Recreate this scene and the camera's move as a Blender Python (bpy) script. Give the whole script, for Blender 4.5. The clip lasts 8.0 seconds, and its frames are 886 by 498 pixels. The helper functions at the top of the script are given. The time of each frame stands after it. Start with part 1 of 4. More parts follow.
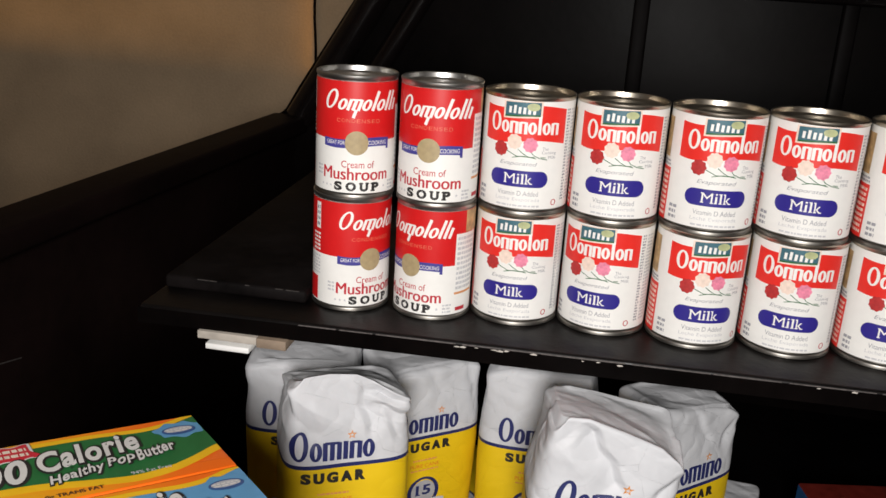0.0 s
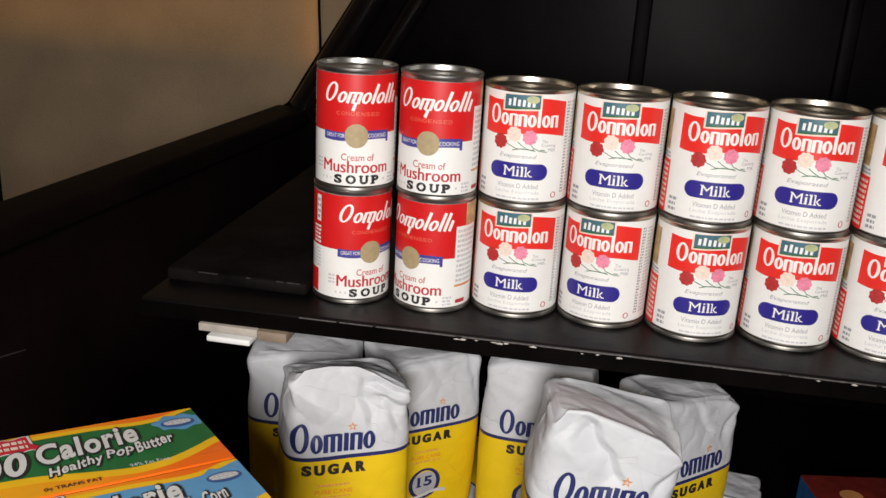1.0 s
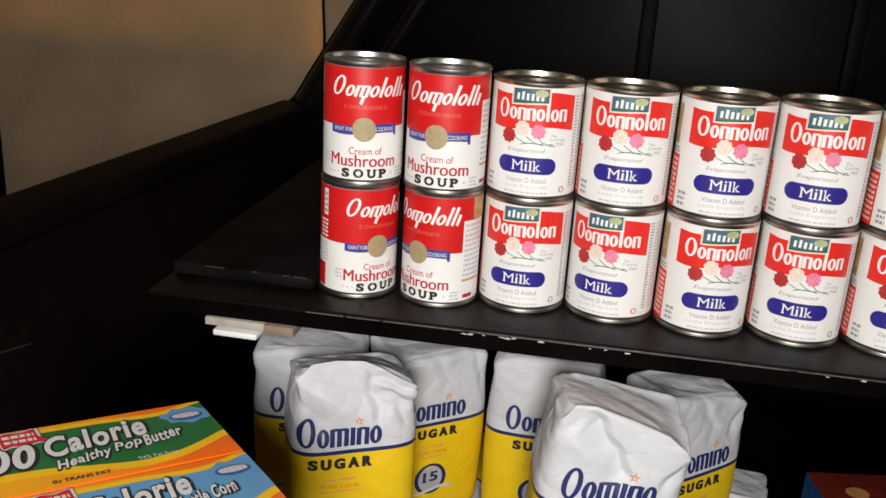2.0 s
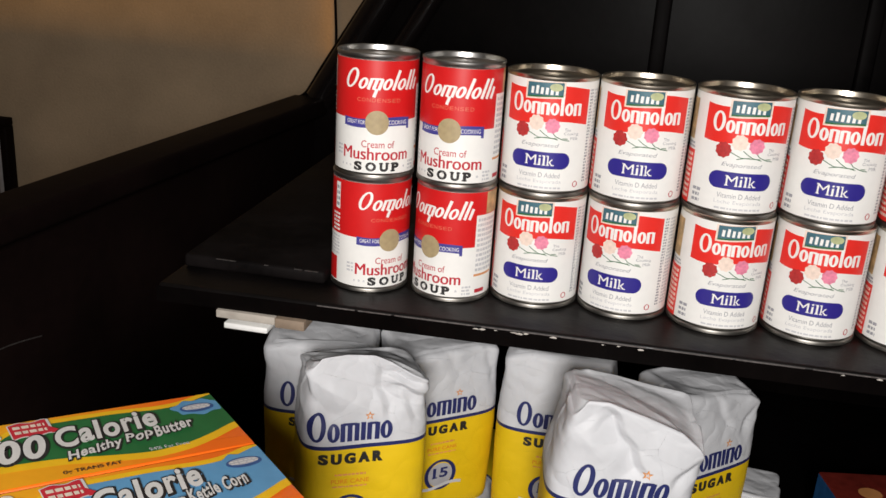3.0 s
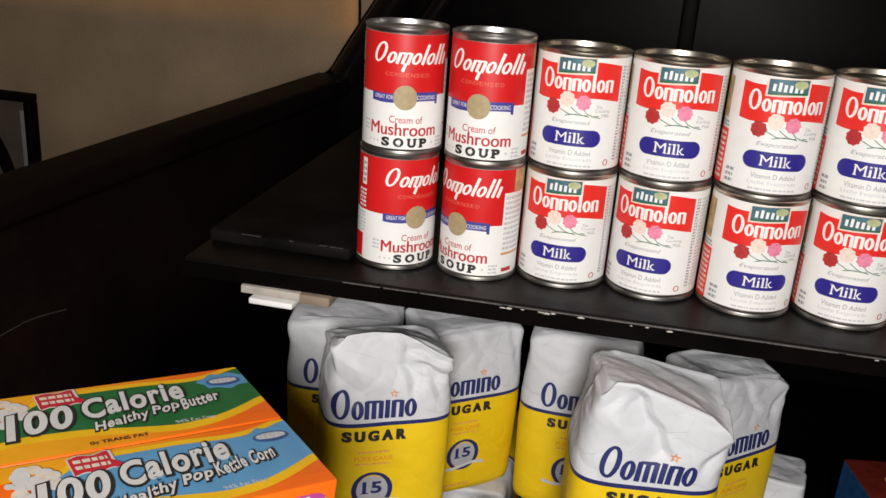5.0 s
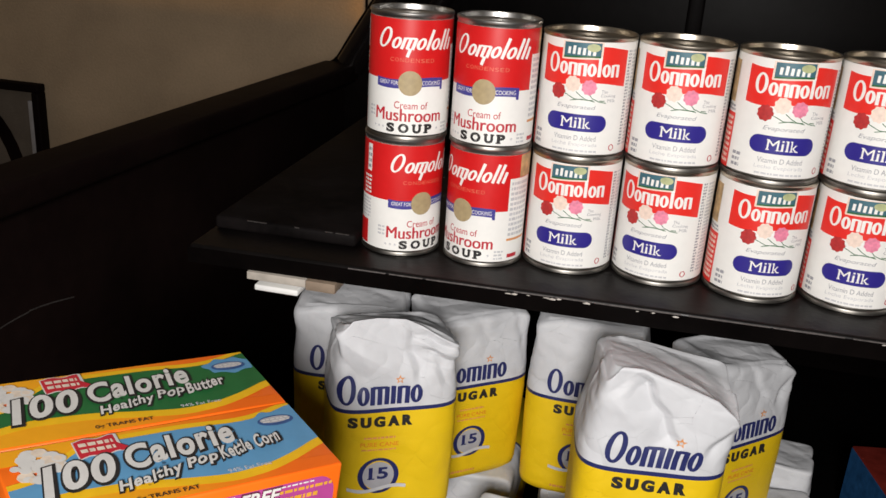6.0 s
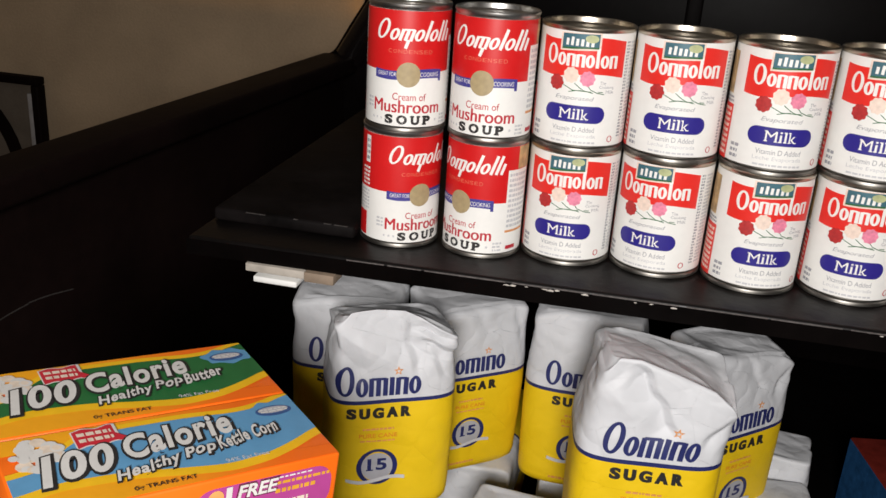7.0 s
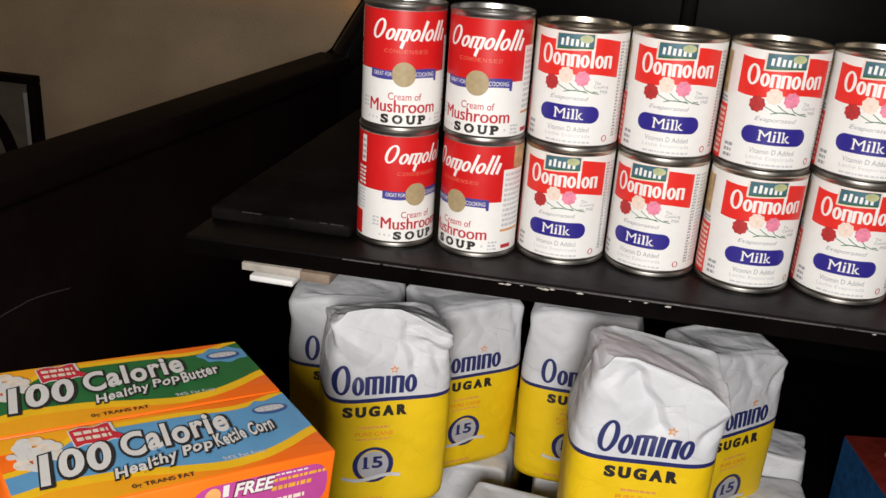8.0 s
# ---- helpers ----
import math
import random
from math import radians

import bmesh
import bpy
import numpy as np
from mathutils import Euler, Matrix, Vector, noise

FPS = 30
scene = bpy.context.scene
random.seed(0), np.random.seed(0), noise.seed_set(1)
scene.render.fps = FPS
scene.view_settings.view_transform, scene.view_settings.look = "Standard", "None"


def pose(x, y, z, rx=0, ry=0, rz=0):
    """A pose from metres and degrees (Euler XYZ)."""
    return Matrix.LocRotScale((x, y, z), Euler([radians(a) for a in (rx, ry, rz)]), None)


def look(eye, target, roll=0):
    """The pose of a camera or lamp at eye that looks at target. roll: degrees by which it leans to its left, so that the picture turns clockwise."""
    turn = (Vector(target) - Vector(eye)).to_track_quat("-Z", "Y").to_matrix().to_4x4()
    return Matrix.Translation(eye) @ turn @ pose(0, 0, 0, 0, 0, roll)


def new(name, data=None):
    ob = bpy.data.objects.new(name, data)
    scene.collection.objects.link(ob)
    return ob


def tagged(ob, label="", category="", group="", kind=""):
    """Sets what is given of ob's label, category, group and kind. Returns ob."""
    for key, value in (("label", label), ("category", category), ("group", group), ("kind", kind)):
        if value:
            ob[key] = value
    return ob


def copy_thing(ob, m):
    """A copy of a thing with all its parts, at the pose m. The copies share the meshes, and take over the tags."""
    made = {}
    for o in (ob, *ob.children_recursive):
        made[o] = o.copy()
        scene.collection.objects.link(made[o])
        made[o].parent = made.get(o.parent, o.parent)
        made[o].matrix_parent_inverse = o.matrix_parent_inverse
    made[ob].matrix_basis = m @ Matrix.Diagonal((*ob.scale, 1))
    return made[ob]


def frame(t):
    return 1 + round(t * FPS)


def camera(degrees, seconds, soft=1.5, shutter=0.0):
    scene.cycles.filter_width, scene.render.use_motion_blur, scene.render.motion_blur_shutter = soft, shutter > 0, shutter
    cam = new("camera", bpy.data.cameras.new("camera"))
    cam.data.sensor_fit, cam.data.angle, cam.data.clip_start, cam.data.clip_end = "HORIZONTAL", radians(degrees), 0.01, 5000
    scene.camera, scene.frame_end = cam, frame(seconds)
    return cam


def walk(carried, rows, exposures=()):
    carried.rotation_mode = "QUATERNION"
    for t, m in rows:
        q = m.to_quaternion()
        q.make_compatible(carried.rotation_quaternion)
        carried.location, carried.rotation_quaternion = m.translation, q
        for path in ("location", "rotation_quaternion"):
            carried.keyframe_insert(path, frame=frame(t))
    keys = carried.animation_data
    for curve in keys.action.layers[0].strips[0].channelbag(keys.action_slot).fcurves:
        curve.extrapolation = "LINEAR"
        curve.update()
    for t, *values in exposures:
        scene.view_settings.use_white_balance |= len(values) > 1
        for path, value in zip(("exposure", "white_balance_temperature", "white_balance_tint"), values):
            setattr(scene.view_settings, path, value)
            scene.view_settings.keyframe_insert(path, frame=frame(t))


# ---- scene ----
cam = camera(50.82, 8.0, soft=1.5)
PATH = [
    (0, (0.0004, 0.0005, 1.4536), (-0.1498, 0.9389, 1.1424), 3.56),
    (0.5, (0.0029, 0.0009, 1.4547), (-0.1499, 0.9372, 1.1387), 3.47),
    (1, (0.0060, 0.0008, 1.4556), (-0.1503, 0.9350, 1.1348), 3.38),
    (2.5, (-0.0007, 0.0029, 1.4497), (-0.1613, 0.9351, 1.1253), 3.70),
    (3, (-0.0012, 0.0045, 1.4478), (-0.1690, 0.9348, 1.1216), 3.76),
    (3.5, (-0.0035, 0.0064, 1.4457), (-0.1762, 0.9349, 1.1169), 3.92),
    (4, (-0.0044, 0.0075, 1.4435), (-0.1837, 0.9336, 1.1116), 4.00),
    (4.5, (-0.0090, 0.0091, 1.4422), (-0.1904, 0.9325, 1.1039), 4.19),
    (6, (-0.0059, 0.0099, 1.4375), (-0.1983, 0.9246, 1.0820), 3.83),
    (6.5, (-0.0046, 0.0091, 1.4368), (-0.1969, 0.9222, 1.0771), 3.82),
    (7, (-0.0041, 0.0092, 1.4365), (-0.1958, 0.9214, 1.0743), 3.81),
    (7.5, (-0.0052, 0.0085, 1.4365), (-0.1934, 0.9213, 1.0740), 3.93),
    (8, (-0.0028, 0.0063, 1.4381), (-0.1906, 0.9188, 1.0748), 3.85),
]
walk(cam, [(t, look(eye, target, roll)) for t, eye, target, roll in PATH], exposures=[(0.0, 0.0), (8.0, 0.0)])

# ---- world and lamps ----
world = bpy.data.worlds.new("room_air")
scene.world = world
world.use_nodes = True
world.node_tree.nodes["Background"].inputs[0].default_value = (0.9, 0.85, 0.8, 1)
world.node_tree.nodes["Background"].inputs[1].default_value = 0.02


def area_lamp(name, at, target, size, power, colour, depth=0.0):
    data = bpy.data.lights.new(name, "AREA")
    data.shape, data.size, data.energy, data.color = "RECTANGLE" if depth else "DISK", size, power, colour
    if depth:
        data.size_y = depth
    ob = new(name, data)
    ob.matrix_world = look(at, target)
    return ob


area_lamp("room_light", (0.05, -0.42, 1.55), (-0.36, 0.75, 1.15), 0.24, 18.3, (1.0, 0.96, 0.925))
# unseen strip added to give the far wall its warm upper band
area_lamp("added_wall_glow", (-1.62, 2.36, 1.07), (-1.62, 2.42, 2.0), 1.4, 0.62, (1.0, 0.48, 0.02), 0.14)
# added source with no visible fitting; grazes the wall left of the cord
area_lamp("added_cord_glow", (-0.824, 2.565, 1.28), (-1.20, 2.58, 1.28), 0.05, 0.045, (1.0, 0.44, 0.01), 0.40)


# ---- materials ----
def mat(name, colour, rough=0.5, metal=0.0, scale=40.0, vary=0.12, bump=0.0, bump_scale=200.0, coat=0.0, spec=0.5, relief=0.001):
    """Procedural surface: colour varied by coarse and fine noise, roughness wear and fine relief."""
    m = bpy.data.materials.new(name)
    m.use_nodes = True
    nt = m.node_tree
    bsdf = nt.nodes["Principled BSDF"]
    coord = nt.nodes.new("ShaderNodeTexCoord")
    big = nt.nodes.new("ShaderNodeTexNoise")
    big.inputs["Scale"].default_value, big.inputs["Detail"].default_value = scale, 4.0
    fine = nt.nodes.new("ShaderNodeTexNoise")
    fine.inputs["Scale"].default_value, fine.inputs["Detail"].default_value = bump_scale, 3.0
    for n in (big, fine):
        nt.links.new(coord.outputs["Object"], n.inputs["Vector"])
    add = nt.nodes.new("ShaderNodeMath")
    add.operation = "MULTIPLY_ADD"
    add.inputs[1].default_value = 0.35
    nt.links.new(fine.outputs["Fac"], add.inputs[0])
    nt.links.new(big.outputs["Fac"], add.inputs[2])
    ramp = nt.nodes.new("ShaderNodeValToRGB")
    ramp.color_ramp.elements[0].position, ramp.color_ramp.elements[1].position = 0.4, 0.95
    lo = [max(0.0, c * (1 - vary)) for c in colour]
    hi = [min(1.0, c * (1 + vary * 0.6)) for c in colour]
    ramp.color_ramp.elements[0].color, ramp.color_ramp.elements[1].color = (*lo, 1), (*hi, 1)
    nt.links.new(add.outputs[0], ramp.inputs[0])
    nt.links.new(ramp.outputs[0], bsdf.inputs["Base Color"])
    rr = nt.nodes.new("ShaderNodeMapRange")
    rr.inputs["To Min"].default_value, rr.inputs["To Max"].default_value = max(0.02, rough * 0.8), min(1.0, rough * 1.2)
    nt.links.new(big.outputs["Fac"], rr.inputs["Value"])
    nt.links.new(rr.outputs[0], bsdf.inputs["Roughness"])
    bsdf.inputs["Metallic"].default_value = metal
    bsdf.inputs["Specular IOR Level"].default_value = spec
    bsdf.inputs["Coat Weight"].default_value = coat
    if bump:
        b = nt.nodes.new("ShaderNodeBump")
        b.inputs["Strength"].default_value, b.inputs["Distance"].default_value = bump, relief
        nt.links.new(fine.outputs["Fac"], b.inputs["Height"])
        nt.links.new(b.outputs[0], bsdf.inputs["Normal"])
    return m


LACQUER = mat("black_lacquer", (0.004, 0.0035, 0.0035), 0.17, scale=9, vary=0.5, bump=0.05, bump_scale=60, spec=0.09)
PANEL = mat("matt_black_panel", (0.0026, 0.0018, 0.0017), 0.40, scale=7, vary=0.8, bump=0.1, bump_scale=70, spec=0.05)
BATTEN = mat("dull_black_batten", (0.0045, 0.0036, 0.0036), 0.5, scale=9, vary=0.6, bump=0.15, bump_scale=60, spec=0.04)
GLOSS = mat("polished_black_moulding", (0.005, 0.0036, 0.0036), 0.16, scale=9, vary=0.5, bump=0.12, bump_scale=60, spec=0.65)
SHELF_TOP = mat("dusty_black_lacquer", (0.0036, 0.0026, 0.0025), 0.38, scale=14, vary=0.9, bump=0.25, bump_scale=110, spec=0.24)
LEDGE = mat("dull_black_board", (0.0058, 0.0046, 0.0046), 0.60, scale=18, vary=0.9, bump=0.3, bump_scale=90, spec=0.05)
DARKWOOD = mat("dark_brown_wood", (0.0072, 0.0037, 0.0033), 0.6, scale=6, vary=0.5, bump=0.2, bump_scale=60, spec=0.06)
WORN_LIT = mat("worn_lit_grey_edge", (0.10, 0.09, 0.087), 0.5, scale=300, vary=0.5)
SCUFF = mat("faint_scuff", (0.035, 0.03, 0.028), 0.6, scale=300, vary=0.5)
CHIPPED = mat("bare_chipboard", (0.50, 0.46, 0.42), 0.8, scale=300, vary=0.3)
WALL = mat("tan_painted_wall", (0.52, 0.385, 0.25), 0.8, scale=5, vary=0.20, bump=0.8, bump_scale=130, relief=0.0016)
CEIL = mat("white_ceiling_paint", (0.7, 0.68, 0.64), 0.9, scale=3, vary=0.06)
FLOOR = mat("brown_carpet", (0.16, 0.12, 0.09), 0.95, scale=60, vary=0.3, bump=0.6, bump_scale=400)
TIN = mat("tinned_steel", (0.58, 0.57, 0.55), 0.34, metal=1.0, scale=30, vary=0.15)
TIN_SHADED = mat("shaded_steel_rim", (0.30, 0.285, 0.26), 0.42, metal=1.0, scale=40, vary=0.3)
TIN_GOLD = mat("lacquered_steel", (0.60, 0.54, 0.45), 0.32, metal=1.0, scale=30, vary=0.15)
LABEL_WHITE = mat("white_label_paper", (0.84, 0.83, 0.80), 0.42, scale=25, vary=0.05)
LABEL_RED = mat("red_label_ink", (0.62, 0.012, 0.013), 0.40, scale=25, vary=0.06)
LABEL_RED_B = mat("orange_red_label_ink", (0.76, 0.028, 0.02), 0.42, scale=25, vary=0.06)
INK_WHITE = mat("white_ink", (0.84, 0.82, 0.79), 0.45, scale=80, vary=0.04)
INK_BLACK = mat("black_ink", (0.02, 0.018, 0.018), 0.5, scale=80, vary=0.2)
INK_GREY = mat("grey_ink", (0.33, 0.33, 0.36), 0.5, scale=80, vary=0.15)
INK_PALE = mat("pale_grey_ink", (0.56, 0.56, 0.58), 0.5, scale=80, vary=0.1)
INK_NAVY = mat("navy_ink", (0.018, 0.024, 0.115), 0.45, scale=60, vary=0.15)
INK_BLUE = mat("royal_blue_ink", (0.028, 0.020, 0.235), 0.42, scale=60, vary=0.1)
INK_RIBBON = mat("ribbon_blue_ink", (0.055, 0.05, 0.27), 0.45, scale=60, vary=0.1)
INK_CRIMSON = mat("crimson_ink", (0.48, 0.02, 0.035), 0.45, scale=60, vary=0.1)
INK_GOLD = mat("matte_gold_ink", (0.40, 0.31, 0.17), 0.5, scale=260, vary=0.15)
INK_OCHRE = mat("ochre_ink", (0.70, 0.30, 0.10), 0.5, scale=60, vary=0.2)
INK_SALMON = mat("salmon_ink", (0.74, 0.15, 0.09), 0.5, scale=60, vary=0.2)
INK_AMBER = mat("amber_red_ink", (0.74, 0.26, 0.02), 0.5, scale=60, vary=0.2)
INK_SEAL = mat("silver_grey_ink", (0.40, 0.40, 0.43), 0.5, scale=60, vary=0.15)
INK_TAN = mat("tan_photo_ink", (0.56, 0.36, 0.17), 0.5, scale=140, vary=0.5)
INK_PINK = mat("pink_ink", (0.80, 0.24, 0.36), 0.5, scale=300, vary=0.3)
INK_CREAM = mat("cream_ink", (0.85, 0.68, 0.58), 0.5, scale=300, vary=0.15)
INK_BLOOM = mat("red_bloom_ink", (0.46, 0.03, 0.03), 0.5, scale=300, vary=0.35)
INK_TEAL = mat("teal_ink", (0.05, 0.14, 0.18), 0.45, scale=120, vary=0.2)
INK_OVAL = mat("slate_blue_ink", (0.035, 0.09, 0.24), 0.45, scale=120, vary=0.2)
INK_SKY = mat("sky_blue_ink", (0.10, 0.275, 0.47), 0.45, scale=60, vary=0.1)
INK_GREEN = mat("leaf_green_ink", (0.018, 0.125, 0.035), 0.42, scale=60, vary=0.15)
INK_LIME = mat("olive_ink", (0.45, 0.48, 0.25), 0.45, scale=200, vary=0.2)
INK_YELLOW = mat("yellow_ink", (0.76, 0.44, 0.012), 0.42, scale=60, vary=0.1)
CARTON = mat("orange_carton", (0.78, 0.135, 0.007), 0.42, scale=30, vary=0.10)
CARTON_AMBER = mat("amber_carton", (0.83, 0.43, 0.012), 0.42, scale=30, vary=0.10)
CARTON_FADE = mat("amber_fading_to_orange_carton", (0.76, 0.33, 0.010), 0.42, scale=30, vary=0.10)
fade_nodes = CARTON_FADE.node_tree
fade_at, fade_x, fade_range, fade_mix = (fade_nodes.nodes.new(k) for k in ("ShaderNodeTexCoord", "ShaderNodeSeparateXYZ", "ShaderNodeMapRange", "ShaderNodeMix"))
fade_mix.data_type = "RGBA"
fade_range.inputs["From Min"].default_value, fade_range.inputs["From Max"].default_value = -0.105, -0.030
fade_nodes.links.new(fade_at.outputs["Object"], fade_x.inputs[0])
fade_nodes.links.new(fade_x.outputs["X"], fade_range.inputs["Value"])
fade_nodes.links.new(fade_range.outputs[0], fade_mix.inputs["Factor"])
fade_nodes.links.new(fade_nodes.nodes["Principled BSDF"].inputs["Base Color"].links[0].from_socket, fade_mix.inputs[6])
fade_mix.inputs[7].default_value = (0.78, 0.135, 0.007, 1)
fade_nodes.links.new(fade_mix.outputs[2], fade_nodes.nodes["Principled BSDF"].inputs["Base Color"])
INK_BOX_CREAM = mat("cream_carton_ink", (0.66, 0.56, 0.46), 0.5, scale=300, vary=0.2)
INK_BOX_WHITE = mat("white_carton_ink", (0.58, 0.57, 0.55), 0.45, scale=80, vary=0.08)
INK_PLUM = mat("plum_ink", (0.12, 0.02, 0.05), 0.45, scale=60, vary=0.1)
INK_BOX_YELLOW = mat("mustard_carton_ink", (0.62, 0.30, 0.03), 0.45, scale=60, vary=0.2)
INK_PURPLE = mat("purple_ink", (0.36, 0.05, 0.22), 0.45, scale=60, vary=0.1)
BAG_WHITE = mat("white_bag_paper", (0.575, 0.585, 0.61), 0.62, scale=35, vary=0.06, bump=0.25, bump_scale=120)



def crumpled(m, scales, tilt):
    """Flat tilted facets, as in handled paper, added to a material's relief."""
    nt = m.node_tree
    bsdf = nt.nodes["Principled BSDF"]
    coord = nt.nodes.new("ShaderNodeTexCoord")
    for scale in scales:
        cell = nt.nodes.new("ShaderNodeTexVoronoi")
        cell.inputs["Scale"].default_value = scale
        nt.links.new(coord.outputs["Object"], cell.inputs["Vector"])
        away, lean, height = (nt.nodes.new("ShaderNodeVectorMath") for k in range(3))
        away.operation, lean.operation, height.operation = "SUBTRACT", "SUBTRACT", "DOT_PRODUCT"
        nt.links.new(coord.outputs["Object"], away.inputs[0])
        nt.links.new(cell.outputs["Position"], away.inputs[1])
        nt.links.new(cell.outputs["Color"], lean.inputs[0])
        lean.inputs[1].default_value = (0.5, 0.5, 0.5)
        nt.links.new(away.outputs[0], height.inputs[0])
        nt.links.new(lean.outputs[0], height.inputs[1])
        b = nt.nodes.new("ShaderNodeBump")
        b.inputs["Strength"].default_value, b.inputs["Distance"].default_value = 1.0, tilt
        nt.links.new(height.outputs["Value"], b.inputs["Height"])
        if bsdf.inputs["Normal"].links:
            nt.links.new(bsdf.inputs["Normal"].links[0].from_socket, b.inputs["Normal"])
        nt.links.new(b.outputs[0], bsdf.inputs["Normal"])
    # sharp crease lines
    folds, off, ridge, b = (nt.nodes.new(k) for k in ("ShaderNodeTexNoise", "ShaderNodeMath", "ShaderNodeMath", "ShaderNodeBump"))
    folds.inputs["Scale"].default_value, folds.inputs["Detail"].default_value = 34.0, 1.5
    off.operation, ridge.operation = "SUBTRACT", "ABSOLUTE"
    off.inputs[1].default_value = 0.5
    b.inputs["Strength"].default_value, b.inputs["Distance"].default_value = 1.0, tilt * 0.045
    nt.links.new(coord.outputs["Object"], folds.inputs["Vector"])
    nt.links.new(folds.outputs["Fac"], off.inputs[0])
    nt.links.new(off.outputs[0], ridge.inputs[0])
    nt.links.new(ridge.outputs[0], b.inputs["Height"])
    nt.links.new(bsdf.inputs["Normal"].links[0].from_socket, b.inputs["Normal"])
    nt.links.new(b.outputs[0], bsdf.inputs["Normal"])
    return m


crumpled(BAG_WHITE, (30,), 0.085)
BAG_YELLOW = mat("yellow_bag_paper", (0.77, 0.515, 0.005), 0.55, scale=35, vary=0.06, bump=0.25, bump_scale=120)
crumpled(BAG_YELLOW, (24,), 0.045)
WHITE_PLASTIC = mat("white_plastic", (0.78, 0.78, 0.76), 0.4, scale=60, vary=0.06)
SHIM = mat("grey_wood_shim", (0.42, 0.38, 0.33), 0.7, scale=90, vary=0.2, bump=0.3)
SHIM_DARK = mat("brown_wood_shim", (0.24, 0.18, 0.13), 0.7, scale=90, vary=0.2, bump=0.3)
MOUNT = mat("grey_mount", (0.42, 0.41, 0.42), 0.4, scale=20, vary=0.35)
GLASS_PIC = mat("dim_picture", (0.16, 0.135, 0.11), 0.25, scale=8, vary=0.3)
RED_BOX = mat("red_carton", (0.22, 0.022, 0.014), 0.5, scale=60, vary=0.35)
BLUE_BOX = mat("blue_carton", (0.02, 0.10, 0.26), 0.45, scale=70, vary=0.4)


# ---- mesh helpers ----
def part(name, bm, material, parent, label=""):
    """Links a bmesh (or mesh data) as one mesh object under a thing or a part."""
    if isinstance(bm, bmesh.types.BMesh):
        me = bpy.data.meshes.new(name)
        bm.to_mesh(me)
        bm.free()
    else:
        me = bm
    if not me.materials:
        for m in material if isinstance(material, (list, tuple)) else [material]:
            me.materials.append(m)
    ob = new(name, me)
    ob.parent = parent
    if label:
        ob["label"] = label
    return ob


def thing(name, m, label, category, group="", kind=""):
    ob = new(name)
    ob.empty_display_size = 0.02
    ob.matrix_world = m
    return tagged(ob, label, category, group, kind)


def smooth(bm, angle=35):
    for f in bm.faces:
        f.smooth = True
    for e in bm.edges:
        if len(e.link_faces) == 2 and e.calc_face_angle(0) > radians(angle):
            e.smooth = False
    return bm


def box_bm(x0, x1, y0, y1, z0, z1, bevel=0.0, segments=2):
    bm = bmesh.new()
    bmesh.ops.create_cube(bm, size=1.0)
    for v in bm.verts:
        v.co = ((x0 + x1) / 2 + v.co.x * (x1 - x0), (y0 + y1) / 2 + v.co.y * (y1 - y0), (z0 + z1) / 2 + v.co.z * (z1 - z0))
    if bevel:
        bmesh.ops.bevel(bm, geom=bm.edges[:], offset=bevel, segments=segments, affect="EDGES", profile=0.5)
        smooth(bm, 50)
    return bm


def lathe(profile, n=64):
    """Turned form from (radius, z) pairs."""
    bm = bmesh.new()
    rings = []
    for r, z in profile:
        if r < 1e-6:
            rings.append([bm.verts.new((0, 0, z))])
        else:
            rings.append([bm.verts.new((r * math.cos(2 * math.pi * k / n), r * math.sin(2 * math.pi * k / n), z)) for k in range(n)])
    for a, b in zip(rings, rings[1:]):
        for k in range(n):
            q = [a[k % len(a)], a[(k + 1) % len(a)], b[(k + 1) % len(b)], b[k % len(b)]]
            q = [v for i, v in enumerate(q) if v not in q[:i]]
            if len(q) > 2:
                bm.faces.new(q)
    bmesh.ops.recalc_face_normals(bm, faces=bm.faces[:])
    return smooth(bm, 50)


# flat print shapes: lists of (points, faces) in metres on an unrolled sheet
def band(u0, u1, low, high, n=24, rows=1):
    """Area between two curves; low and high are numbers or functions of u."""
    lo = low if callable(low) else (lambda u: low)
    hi = high if callable(high) else (lambda u: high)
    pts, faces = [], []
    for k in range(n + 1):
        u = u0 + (u1 - u0) * k / n
        for j in range(rows + 1):
            pts.append((u, lo(u) + (hi(u) - lo(u)) * j / rows))
    w = rows + 1
    for k in range(n):
        for j in range(rows):
            a = k * w + j
            faces.append((a, a + w, a + w + 1, a + 1))
    return pts, faces


def ring(cu, cv, ru, rv, t, n=22, slant=0.0):
    pts, faces = [], []
    for k in range(n):
        a = 2 * math.pi * k / n
        for f in (1.0, 0.0):
            x, y = (ru - (1 - f) * t) * math.cos(a), (rv - (1 - f) * t * 0.62) * math.sin(a)
            pts.append((cu + x + slant * y, cv + y))
    for k in range(n):
        a, b = 2 * k, 2 * ((k + 1) % n)
        faces.append((a, b, b + 1, a + 1))
    return pts, faces


def disc(cu, cv, ru, rv=None, n=28):
    rv = rv or ru
    return band(cu - ru, cu + ru, lambda u: cv - rv * math.sqrt(max(0, 1 - ((u - cu) / ru) ** 2)), lambda u: cv + rv * math.sqrt(max(0, 1 - ((u - cu) / ru) ** 2)), n)


